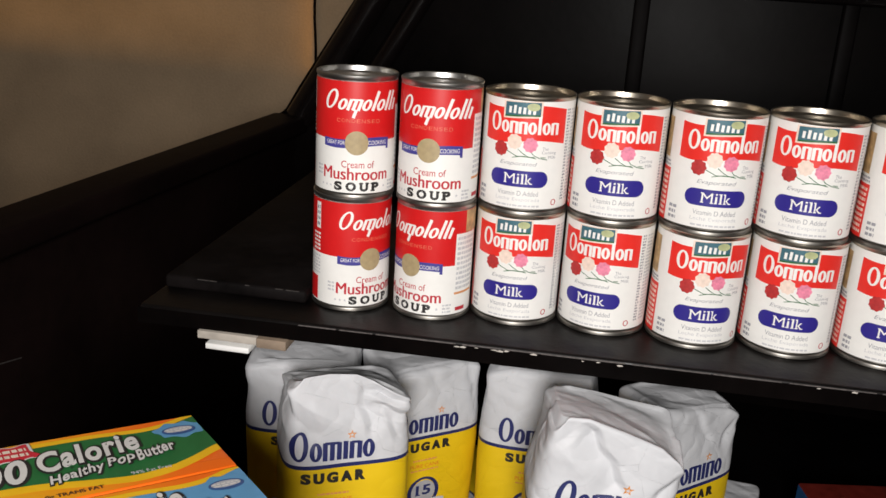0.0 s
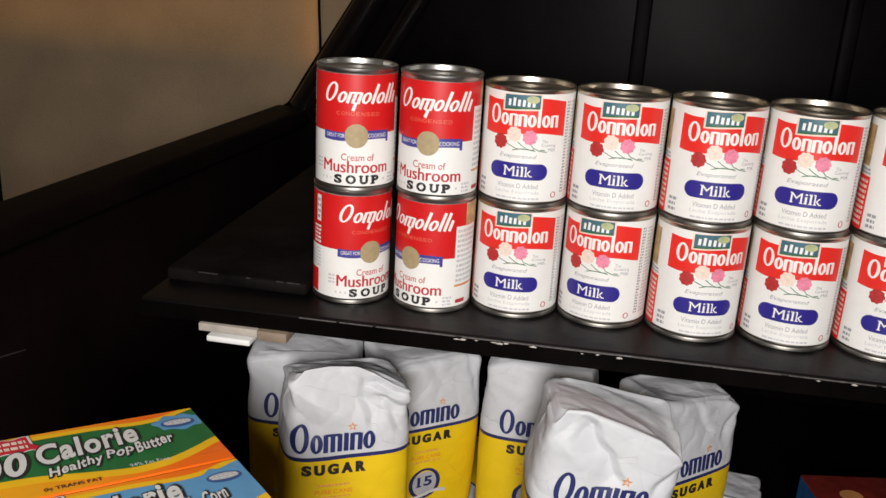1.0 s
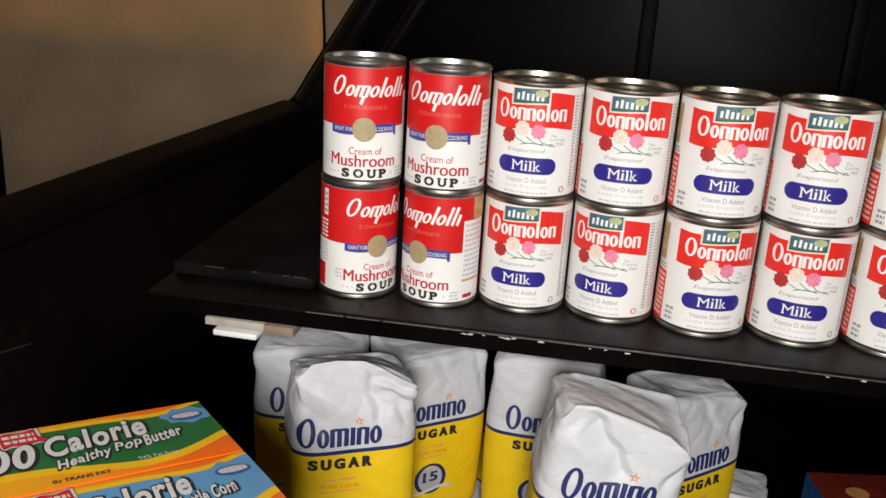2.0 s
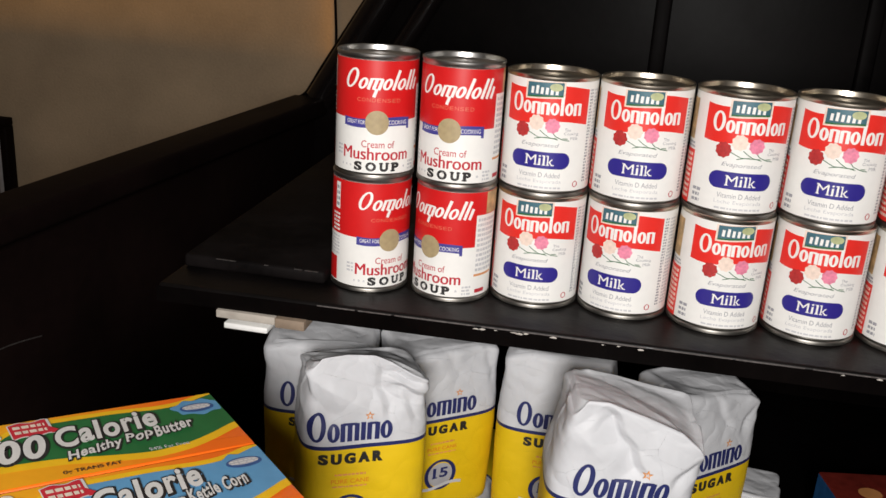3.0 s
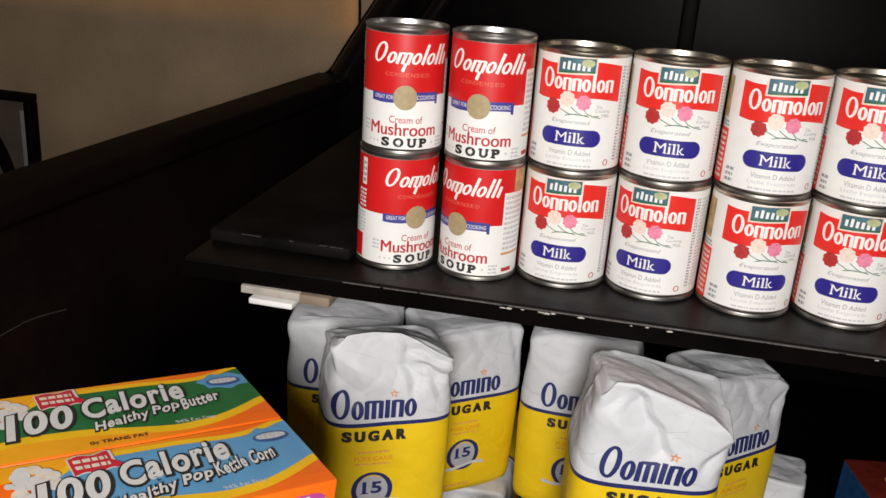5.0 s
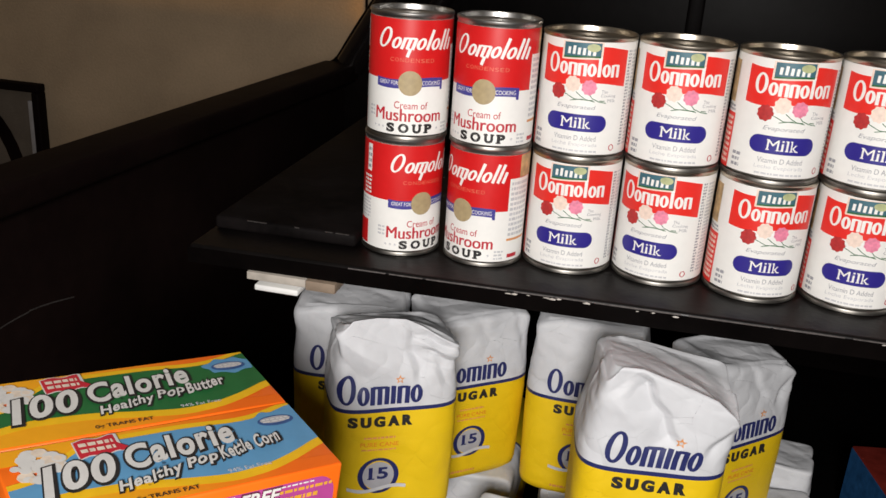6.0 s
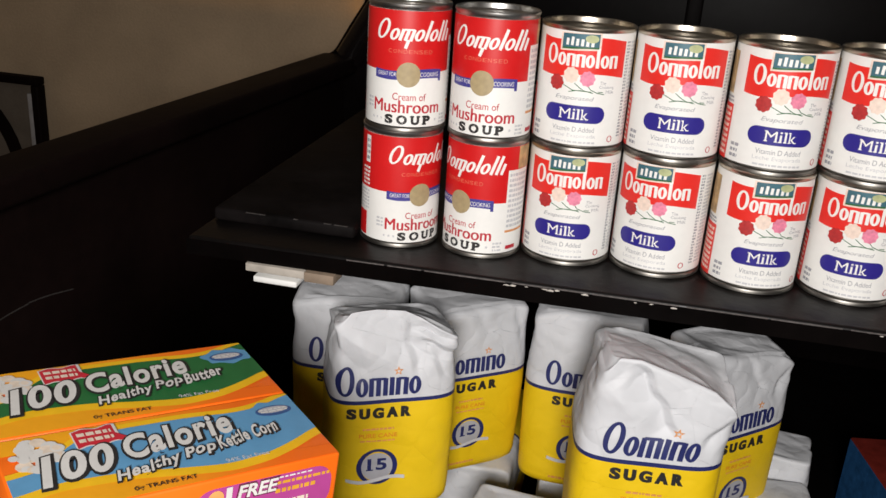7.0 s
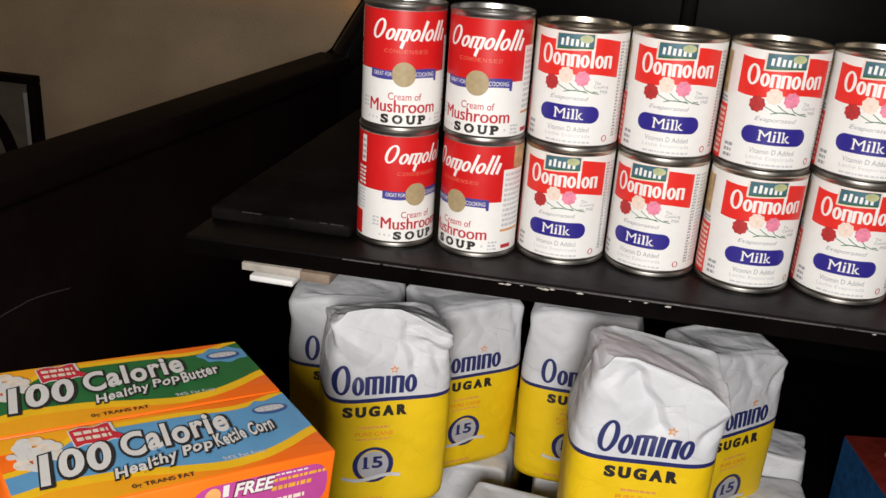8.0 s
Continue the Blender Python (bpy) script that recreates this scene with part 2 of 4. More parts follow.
def pill(u0, u1, v0, v1, r=None, n=24):
    r = r or (v1 - v0) / 2
    mid, half = (v0 + v1) / 2, (v1 - v0) / 2

    def cut(u):
        d = min(u - u0, u1 - u)
        return half if d >= r else half - r + math.sqrt(max(0, r * r - (r - d) ** 2))
    us = [u0 + r * (1 - math.cos(math.pi / 2 * k / 6)) for k in range(7)]
    us = us + [u0 + r + (u1 - u0 - 2 * r) * k / 10 for k in range(1, 10)] + [u0 + u1 - u for u in reversed(us)]
    pts, faces = [], []
    for u in us:
        pts += [(u, mid - cut(u)), (u, mid + cut(u))]
    for k in range(len(us) - 1):
        faces.append((2 * k, 2 * k + 2, 2 * k + 3, 2 * k + 1))
    return pts, faces


def stroke(line, w):
    """A pen line of width w through the points given."""
    pts, faces = [], []
    for k, p in enumerate(line):
        a, b = line[max(k - 1, 0)], line[min(k + 1, len(line) - 1)]
        d = Vector((b[0] - a[0], b[1] - a[1])).normalized()
        pts += [(p[0] - d.y * w / 2, p[1] + d.x * w / 2), (p[0] + d.y * w / 2, p[1] - d.x * w / 2)]
    for k in range(len(line) - 1):
        faces.append((2 * k + 1, 2 * k + 3, 2 * k + 2, 2 * k))
    return pts, faces


def star(cu, cv, r):
    pts = [(cu, cv)]
    for k in range(10):
        a = math.pi / 2 + math.pi * k / 5
        q = r if k % 2 == 0 else r * 0.42
        pts.append((cu + q * math.cos(a), cv + q * math.sin(a)))
    return pts, [(0, k + 1, (k + 1) % 10 + 1) for k in range(10)]


def words(text, cu, cv, width, height, bold=0.0, shear=0.0, rise=0.0, spread=1.0):
    """Lettering in the built-in font, fitted to a width and a height and centred."""
    cu_data = bpy.data.curves.new("lettering", "FONT")
    cu_data.body, cu_data.resolution_u, cu_data.shear = text, 5, shear
    cu_data.offset, cu_data.space_character = bold, spread
    ob = bpy.data.objects.new("lettering", cu_data)
    scene.collection.objects.link(ob)
    me = bpy.data.meshes.new_from_object(ob.evaluated_get(bpy.context.evaluated_depsgraph_get()))
    co = np.array([v.co[:2] for v in me.vertices])
    faces = [tuple(p.vertices) for p in me.polygons]
    bpy.data.objects.remove(ob)
    bpy.data.curves.remove(cu_data)
    bpy.data.meshes.remove(me)
    lo, hi = co.min(0), co.max(0)
    co = (co - (lo + hi) / 2) / (hi - lo) * (width, height) + (cu, cv)
    co[:, 1] += (co[:, 0] - cu) * rise
    return [tuple(p) for p in co], faces


def letters(text, widths, cu, cv, width, height, bold=0.0, gap=0.3):
    """Widely set lettering: each letter with its own share of the width; gives the shape and the letters' spans."""
    unit = width / (sum(widths) + gap * (len(text) - 1))
    u, shapes, spans = cu - width / 2, [], []
    for letter, w in zip(text, widths):
        shapes.append(words(letter, u + unit * w / 2, cv, unit * w, height, bold))
        spans.append((u, u + unit * w))
        u += unit * (w + gap)
    return merge(shapes), spans


def serif(u0, u1, v, t):
    return ([(u0, v), (u1, v), (u1, v + t), (u0, v + t)], [(0, 1, 2, 3)])


def script(cu, cv, width, height, pattern, weight, slant=0.25, rise=0.0, caps=1.6):
    """A plain row of rings (B big, r small), bars (1 short, l tall) and combs (2 and 3 teeth), of the size and weight of a painted mark."""
    shapes = []
    total = sum(1.5 if c in "B3" else 0.55 if c in "1l" else 1.0 for c in pattern)
    step, u = width / total, cu - width / 2
    for c in pattern:
        w = step * (1.5 if c in "B3" else 0.55 if c in "1l" else 1.0)
        mid = u + w / 2
        base = cv + (mid - cu) * rise
        if c == "B":
            shapes.append(ring(mid, base + height * (caps - 1) / 2, w * 0.45, height * caps / 2, weight, slant=slant))
        elif c == "l":
            top = height * (caps - 0.55)
            shapes.append(stroke([(mid + slant * (v - 0.0), base + v) for v in (-height / 2, 0, top)], weight))
        elif c == "1":
            shapes.append(stroke([(mid + slant * v, base + v) for v in (-height / 2, 0, height / 2)], weight))
        elif c in "23":
            legs = (-0.30, 0.30) if c == "2" else (-0.36, 0.0, 0.36)
            for side in legs:
                shapes.append(stroke([(mid + side * w + slant * v, base + v) for v in (-height / 2, 0, height * 0.46)], weight))
            shapes.append(stroke([(mid + side * w + slant * height / 2, base + height * 0.42) for side in (legs[0], legs[-1])], weight * 0.55))
        else:
            shapes.append(ring(mid, base, w * 0.48, height / 2, weight, slant=slant))
        u += w
    return shapes


def merge(shapes):
    pts, faces = [], []
    for p, f in shapes:
        k = len(pts)
        pts += list(p)
        faces += [tuple(i + k for i in q) for q in f]
    return pts, faces


def printed_each(name, shapes, place, material, parent):
    for shape in shapes:
        printed(name, shape, place, material, parent)


def printed(name, shape, place, material, parent, label=""):
    """Lays a flat shape on a surface; place maps (u, v) to a point."""
    me = bpy.data.meshes.new(name)
    me.from_pydata([place(u, v) for u, v in shape[0]], [], shape[1])
    me.shade_smooth()
    return part(name, me, material, parent, label)


# ---- the room ----
def structure(name, bm, material, label, category):
    me = bpy.data.meshes.new(name)
    bm.to_mesh(me)
    bm.free()
    me.materials.append(material)
    return tagged(new(name, me), label, category, kind="structure")


structure("floor", box_bm(-3.2, 2.6, -2.6, 2.75, -0.1, 0.0), FLOOR, "brown carpet floor of the room", "floor")
structure("ceiling", box_bm(-3.2, 2.6, -2.6, 2.75, 2.5, 2.6), CEIL, "plain white painted ceiling", "ceiling")
structure("wall_north", box_bm(-3.2, 2.6, 2.6, 2.75, 0.0, 2.5), WALL, "tan painted wall behind the cabinet", "wall")
structure("wall_south", box_bm(-3.2, 2.6, -2.75, -2.6, 0.0, 2.5), WALL, "tan painted wall", "wall")
structure("wall_west", box_bm(-3.35, -3.2, -2.6, 2.6, 0.0, 2.5), WALL, "tan painted wall", "wall")
structure("wall_east", box_bm(2.6, 2.75, -2.6, 2.6, 0.0, 2.5), WALL, "tan painted wall", "wall")

# ---- the black cabinet ----
SHELF = 1.15      # top of the can shelf
LOWER = 0.744     # top of the lower shelf
BACK = 1.50       # front of the back panel


def skewed(bm, left_only=False):
    """The left side runs outwards towards the front."""
    for v in bm.verts:
        if not left_only or v.co.x < 0:
            v.co.x += 0.059 + 0.0953 * (v.co.y - BACK)
    return bm


def plate(outline, x0, x1, bevel=0.004):
    """A board across x with the given (y, z) outline."""
    bm = bmesh.new()
    a = [bm.verts.new((x0, y, z)) for y, z in outline]
    b = [bm.verts.new((x1, y, z)) for y, z in outline]
    bm.faces.new(a)
    bm.faces.new(b[::-1])
    n = len(a)
    for k in range(n):
        bm.faces.new((a[k], b[k], b[(k + 1) % n], a[(k + 1) % n]))
    bmesh.ops.recalc_face_normals(bm, faces=bm.faces[:])
    bmesh.ops.bevel(bm, geom=bm.edges[:], offset=bevel, segments=2, affect="EDGES", profile=0.5)
    return smooth(bm, 40)


cabinet = thing("cabinet", pose(0, 0, 0), "tall black lacquered wooden cabinet with chipped shelf edge", "cabinet")

# can shelf: front edge runs slightly out of square
bm = bmesh.new()
foot = [(-0.365, 0.6790), (0.62, 0.7012), (0.62, BACK), (-0.365, BACK)]
low = [bm.verts.new((x, y, SHELF - 0.0155)) for x, y in foot]
top = [bm.verts.new((x, y, SHELF)) for x, y in foot]
bm.faces.new(low[::-1])
bm.faces.new(top)
for k in range(4):
    bm.faces.new((low[k], low[(k + 1) % 4], top[(k + 1) % 4], top[k]))
bmesh.ops.bevel(bm, geom=bm.edges[:], offset=0.003, segments=3, affect="EDGES", profile=0.5)
can_shelf = part("shelf", smooth(bm, 40), SHELF_TOP, cabinet, "glossy black shelf with chipped front edge")


def edge_y(x):
    return 0.6790 + (x + 0.365) * 0.0225


# added front strip, coloured darker than the shelf; worn, highlit arris; chips
bm = bmesh.new()
ends = []
for x in (-0.3655, 0.6205):
    y = edge_y(x)
    ends.append([bm.verts.new(p) for p in ((x, y - 0.0012, SHELF - 0.0158), (x, y + 0.002, SHELF - 0.0158), (x, y + 0.002, SHELF - 0.004), (x, y - 0.0012, SHELF - 0.0022))])
bm.faces.new(ends[0])
bm.faces.new(ends[1][::-1])
for k in range(4):
    bm.faces.new((ends[0][k], ends[1][k], ends[1][(k + 1) % 4], ends[0][(k + 1) % 4]))
bmesh.ops.recalc_face_normals(bm, faces=bm.faces[:])
part("dark_front_strip", bm, PANEL, cabinet, "matt black front edge")
# pale arris strips: worn lacquer plus the bevel's highlight, both as colour
rng = random.Random(4)
x = -0.225
while x < 0.235:
    w = rng.uniform(0.020, 0.070)
    if not 0.05 < x < 0.085:
        me = bpy.data.meshes.new("worn_bright_edge")
        h0 = rng.uniform(0.00004, 0.00020)
        pts = []
        for k in range(7):
            u = x + w * k / 6
            t = h0 * (0.25 + math.sin(math.pi * k / 6))
            pts += [(u, edge_y(u) - 0.0013, SHELF - 0.0022 - t * 0.6), (u, edge_y(u) - 0.0004, SHELF - 0.0016 + t)]
        me.from_pydata(pts, [], [(2 * k, 2 * k + 2, 2 * k + 3, 2 * k + 1) for k in range(6)])
        part("worn_bright_edge", me, WORN_LIT, can_shelf)
    x += w + rng.uniform(0.0, 0.007)
for x, size in ((-0.0930, 0.0022), (-0.0880, 0.0026), (-0.0770, 0.0014), (-0.0630, 0.0024), (-0.0580, 0.0030), (-0.0530, 0.0020), (-0.0310, 0.0028), (0.0080, 0.0013), (0.0200, 0.0015), (0.0370, 0.0024), (0.1880, 0.0014), (0.2140, 0.0024)):
    bm = bmesh.new()
    bmesh.ops.create_icosphere(bm, subdivisions=1, radius=1.0)
    for v in bm.verts:
        k = 1 + rng.uniform(-0.3, 0.3)
        v.co = (v.co.x * size * 1.15 * k, v.co.y * size * 0.25 * k, v.co.z * size * 0.36 * (1 + rng.uniform(-0.5, 0.4)))
    chip = part("chip", bm, CHIPPED, can_shelf)
    chip.location = (x, edge_y(x) - 0.0012, SHELF - 0.0030 - rng.uniform(0, 0.0010))

part("ledge", box_bm(-0.362, -0.232, 0.722, 1.20, SHELF, SHELF + 0.012, 0.003), LEDGE, cabinet, "worn dark ledge board lying on the shelf")
for x, w in ((-0.322, 0.018), (-0.285, 0.004), (-0.256, 0.007), (-0.244, 0.012)):
    part("worn_bright_edge", box_bm(x - w / 2, x + w / 2, 0.7212, 0.7225, SHELF + 0.0110, SHELF + 0.0116), SCUFF, cabinet)
part("lower_shelf", skewed(box_bm(-0.565, 0.62, 0.22, BACK, LOWER - 0.03, LOWER, 0.003), True), LACQUER, cabinet)
part("side_panel", skewed(plate([(0.18, 0.0), (BACK + 0.04, 0.0), (BACK + 0.04, 1.14), (0.18, 1.14)], -0.60, -0.565)), DARKWOOD, cabinet, "dark brown wooden arm panel")
part("arm_rail", skewed(box_bm(-0.602, -0.541, 0.16, 1.498, 1.136, 1.166, 0.006, 3)), DARKWOOD, cabinet, "dark brown rounded arm rail")
for a, b in (((0.690, 1.020), (0.745, 1.024)), ((0.745, 1.024), (0.81, 1.014)), ((0.50, 0.95), (0.60, 0.99))):
    printed("scuff", stroke([(a[0] + (b[0] - a[0]) * k / 4, a[1] + (b[1] - a[1]) * k / 4 + 0.001 * math.sin(k)) for k in range(5)], 0.0016), lambda u, v: (-0.5045 + 0.0953 * (u - BACK), u, v), SCUFF, cabinet)
part("side_panel", plate([(0.60, 0.0), (BACK, 0.0), (BACK, 2.05), (0.60, 2.05)], 0.62, 0.655), LACQUER, cabinet)

# back panel with sloping left shoulder
bm = bmesh.new()
sh = [(-0.541, 0.0), (0.655, 0.0), (0.655, 2.05), (-0.06, 2.05), (-0.215, 1.62), (-0.385, 1.40), (-0.500, 1.215), (-0.526, 1.170), (-0.541, 1.160)]
a = [bm.verts.new((x, BACK, z)) for x, z in sh]
b = [bm.verts.new((x, BACK + 0.04, z)) for x, z in sh]
bm.faces.new(a)
bm.faces.new(b[::-1])
for k in range(len(sh)):
    bm.faces.new((a[k], b[k], b[(k + 1) % len(sh)], a[(k + 1) % len(sh)]))
bmesh.ops.recalc_face_normals(bm, faces=bm.faces[:])
bmesh.ops.bevel(bm, geom=bm.edges[:], offset=0.006, segments=3, affect="EDGES", profile=0.5)
part("back_panel", smooth(bm, 40), PANEL, cabinet, "glossy black panelled back")


def shoulder(offset, width, depth):
    """A curved moulding that follows the sloping shoulder of the back panel."""
    bm = bmesh.new()
    line = [(-0.515, 1.17), (-0.47, 1.245), (-0.415, 1.335), (-0.36, 1.43), (-0.29, 1.53), (-0.215, 1.635), (-0.15, 1.78), (-0.075, 2.02)]
    rows = []
    for k, (x, z) in enumerate(line):
        p, q = line[max(k - 1, 0)], line[min(k + 1, len(line) - 1)]
        d = Vector((q[0] - p[0], 0, q[1] - p[1])).normalized()
        side = Vector((d.z, 0, -d.x))
        c = Vector((x, BACK, z)) + side * offset
        rows.append([bm.verts.new(c + side * width * 0.5 * math.cos(math.pi * j / 8) + Vector((0, -depth * math.sin(math.pi * j / 8), 0))) for j in range(9)])
    for r, s in zip(rows, rows[1:]):
        for j in range(8):
            bm.faces.new((r[j], r[j + 1], s[j + 1], s[j]))
    bmesh.ops.recalc_face_normals(bm, faces=bm.faces[:])
    return smooth(bm, 60)


part("moulding", shoulder(0.020, 0.05, 0.022), GLOSS, cabinet)
part("moulding", shoulder(0.085, 0.035, 0.014), GLOSS, cabinet)
for x in (0.044, 0.345):
    part("batten", box_bm(x - 0.012, x + 0.012, BACK - 0.012, BACK, SHELF, 1.41, 0.004), BATTEN, cabinet)
part("cross_rail", box_bm(-0.20, 0.62, BACK - 0.016, BACK, 1.402, 1.44, 0.004), GLOSS, cabinet)
part("plinth", skewed(box_bm(-0.565, 0.62, 0.3, BACK, 0.0, LOWER - 0.03), True), LACQUER, cabinet)

# thin strips wedged under the can shelf
shim = thing("wood_shim", pose(0, 0, 0), "pale grey wood shim wedged under the black shelf", "shim")
part("strip", box_bm(-0.311, -0.2595, 0.6755, 0.76, 1.1277, 1.1345, 0.0005), SHIM, shim)
part("end_block", box_bm(-0.2590, -0.2335, 0.6745, 0.75, 1.1262, 1.1345, 0.0005), SHIM_DARK, shim, "brown weathered end of the shim")
stick = thing("white_stick", pose(0, 0, 0), "thin white plastic strip under the wood shim", "strip")
part("strip", box_bm(-0.3045, -0.2660, 0.6755, 0.78, 1.1185, 1.1238, 0.0012), WHITE_PLASTIC, stick)
part("tab", box_bm(-0.3000, -0.2700, 0.70, 0.78, 1.1238, 1.1277, 0.0003), WHITE_PLASTIC, stick)

# picture on the far wall
picture = thing("picture_frame", pose(-1.958, 2.578, 0.607), "dark framed picture hanging on the tan wall", "picture")
for x0, x1, z0, z1 in ((-0.32, 0.085, 0.165, 0.19), (-0.32, 0.085, -0.30, -0.275), (-0.32, -0.295, -0.275, 0.165), (0.06, 0.085, -0.275, 0.165)):
    part("frame_bar", box_bm(x0, x1, -0.02, 0.022, z0, z1, 0.004), DARKWOOD, picture)
part("print", box_bm(-0.297, 0.062, 0.004, 0.02, -0.277, 0.167), GLASS_PIC, picture, "dim print with a curved dark shape")
part("mount", box_bm(0.036, 0.0585, -0.006, 0.004, -0.272, 0.135, 0.002), MOUNT, picture, "grey glossy inner mount")
printed("dark_shape", stroke([(-0.2 + 0.19 * math.sin(a / 10 * 1.6), -0.25 + 0.36 * math.cos(a / 10 * 1.5)) for a in range(11)], 0.05), lambda u, v: (u, 0.0025, v), DARKWOOD, picture)


# cord hanging down the far wall
cord_line = bpy.data.curves.new("cord", "CURVE")
cord_line.dimensions, cord_line.bevel_depth = "3D", 0.004
spline = cord_line.splines.new("POLY")
spline.points.add(16)
for k, p in enumerate(spline.points):
    p.co = (-0.818 + 0.003 * math.sin(k * 0.9), 2.592, 1.75 - k * 0.040, 1)
cord = thing("cord", pose(0, 0, 0), "thin dark cord hanging on the tan wall", "cord")
cord_mesh = bpy.data.objects.new("cord_form", cord_line)
scene.collection.objects.link(cord_mesh)
me = bpy.data.meshes.new_from_object(cord_mesh.evaluated_get(bpy.context.evaluated_depsgraph_get()))
bpy.data.objects.remove(cord_mesh)
me.materials.clear()
part("cable", me, DARKWOOD, cord)


# ---- cans ----
def wrap(radius):
    """Maps a label sheet round a can; the label's middle faces -y."""
    return lambda u, v: (radius * math.sin(u / radius), -radius * math.cos(u / radius), v)


def can_body(parent, r, rim, h, metal):
    profile = [(0, 0.0035), (rim - 0.004, 0.0035), (rim - 0.0022, 0.0006), (rim - 0.001, 0), (rim, 0.0007), (rim, 0.0030), (rim - 0.0005, 0.0038), (r - 0.0016, 0.0044), (r - 0.0016, 0.0052), (r - 0.0003, 0.0062),
               (r - 0.0003, h - 0.006), (r - 0.0005, h - 0.0045), (rim - 0.0004, h - 0.0032), (rim, h - 0.0024), (rim, h - 0.0007), (rim - 0.0009, h), (rim - 0.0020, h - 0.0006), (rim - 0.0026, h - 0.0042),
               (rim - 0.0065, h - 0.0046), (rim - 0.0075, h - 0.0036), (rim - 0.0090, h - 0.0036), (rim - 0.0105, h - 0.0047), (r * 0.5, h - 0.0047), (r * 0.46, h - 0.0041), (0, h - 0.0041)]
    bm = lathe(profile)
    # base rim: same steel, with the shade near the shelf put into its colour
    for f in bm.faces:
        f.material_index = 1 if f.calc_center_median().z < 0.006 else 0
    part("tin", bm, [metal, TIN_SHADED], parent, "ribbed steel tin with a base rim coloured darker for shade")


def text_bars(name, u0, u1, v0, v1, rows, place, material, parent, seed=1):
    """Fine print that cannot be read: short bars in rows."""
    rnd, shapes = random.Random(seed), []
    for k in range(rows):
        v = v1 - (v1 - v0) * (k + 0.5) / rows
        t = (v1 - v0) / rows * 0.28
        u = u0
        while u < u1 - 0.0006:
            w = min(rnd.uniform(0.0012, 0.0042), u1 - u)
            shapes.append(band(u, u + w, v - t, v + t, 2))
            u += w + 0.0008
    printed(name, merge(shapes), place, material, parent)


def soup_can(m):
    can = thing("soup_can", m, "red and white labelled cream of mushroom soup can", "can", "soup cans on the shelf")
    r, h = 0.0330, 0.1008
    can_body(can, r, 0.0337, h, TIN)
    full = math.pi * r
    L1, L2, L3, L4 = wrap(r + 0.0002), wrap(r + 0.00035), wrap(r + 0.0005), wrap(r + 0.00065)
    part_label = printed("label", band(-full, full, 0.0048, h - 0.0052, 72, 2), L1, LABEL_WHITE, can, "white paper label")
    printed("red_field", band(-full, full, 0.0485, h - 0.0052, 72), L2, LABEL_RED, part_label)
    printed_each("word_mark", script(0.0045, 0.0775, 0.0650, 0.0092, "Br3rlrll1", 0.0025, 0.36, 0.0, 1.75), L4, INK_WHITE, part_label)
    printed("word_mark", stroke([(-0.0010 - 0.0008 * k, 0.0735 - 0.0022 * k) for k in range(4)], 0.0025), L3, INK_WHITE, part_label)
    printed("lettering", letters("CONDENSED", (1,) * 9, 0.001, 0.0645, 0.036, 0.0030, 0.0, 0.35)[0], L3, INK_SALMON, part_label)
    wave = lambda u: 0.0465 + 0.0012 * math.sin(u * 95)
    printed("ribbon", band(-0.029, -0.006, lambda u: wave(u) - 0.0036, lambda u: wave(u) + 0.0036), L3, INK_RIBBON, part_label)
    printed("ribbon", band(0.006, 0.029, lambda u: wave(u) - 0.0036, lambda u: wave(u) + 0.0036), L3, INK_RIBBON, part_label)
    printed("ribbon_tail", band(0.0265, 0.029, lambda u: wave(u) - 0.0056, lambda u: wave(u) - 0.003, 4), L3, INK_RIBBON, part_label)
    printed("lettering", words("GREAT FOR", -0.0180, 0.0462, 0.0165, 0.0032), L4, INK_WHITE, part_label)
    printed("lettering", words("COOKING", 0.0178, 0.0470, 0.0165, 0.0034), L4, INK_WHITE, part_label)
    printed("medal", disc(0.0, 0.0465, 0.0098), L4, INK_GOLD, part_label)
    printed("lettering", words("Cream of", 0.0015, 0.0288, 0.0275, 0.0058, 0.004), L2, INK_CRIMSON, part_label)
    printed("lettering", words("Mushroom", -0.0005, 0.0208, 0.0580, 0.0102), L2, INK_CRIMSON, part_label)
    printed("lettering", words("Mushroom", 0.0001, 0.0208, 0.0580, 0.0102), wrap(r + 0.0004), INK_CRIMSON, part_label)
    soup, at = letters("SOUP", (0.85, 1.05, 0.85, 0.8), 0.001, 0.0102, 0.0385, 0.0076, 0.060, 0.36)
    printed("lettering", soup, L2, INK_BLACK, part_label)
    feet = [serif(at[2][0] - 0.0007, at[2][0] + 0.0027, 0.0126, 0.0011), serif(at[2][1] - 0.0024, at[2][1] + 0.0007, 0.0126, 0.0011),
            serif(at[3][0] - 0.0008, at[3][0] + 0.0032, 0.0065, 0.0011), serif(at[3][0] - 0.0008, at[3][0] + 0.002, 0.0126, 0.0011)]
    printed_each("serif", feet, wrap(r + 0.0004), INK_BLACK, part_label)
    for k in range(3):
        printed("star_mark", star(-0.0215 - 0.0042 * k, 0.0102, 0.0015), L2, INK_PALE, part_label)
    printed("star_mark", star(0.0255, 0.0102, 0.0016), L2, INK_PALE, part_label)
    text_bars("fine_print", 0.0305, 0.0385, 0.0060, 0.0150, 3, L2, INK_PALE, part_label, 3)
    text_bars("fine_print", -0.0375, -0.0312, 0.0170, 0.0265, 3, L2, INK_PALE, part_label, 5)
    # side panels
    printed("side_panel", band(0.0400, 0.0660, 0.0062, 0.0760, 16), L3, LABEL_WHITE, part_label)
    printed("side_photo", band(0.0500, 0.0760, 0.0765, h - 0.0056, 16), L3, INK_TAN, part_label)
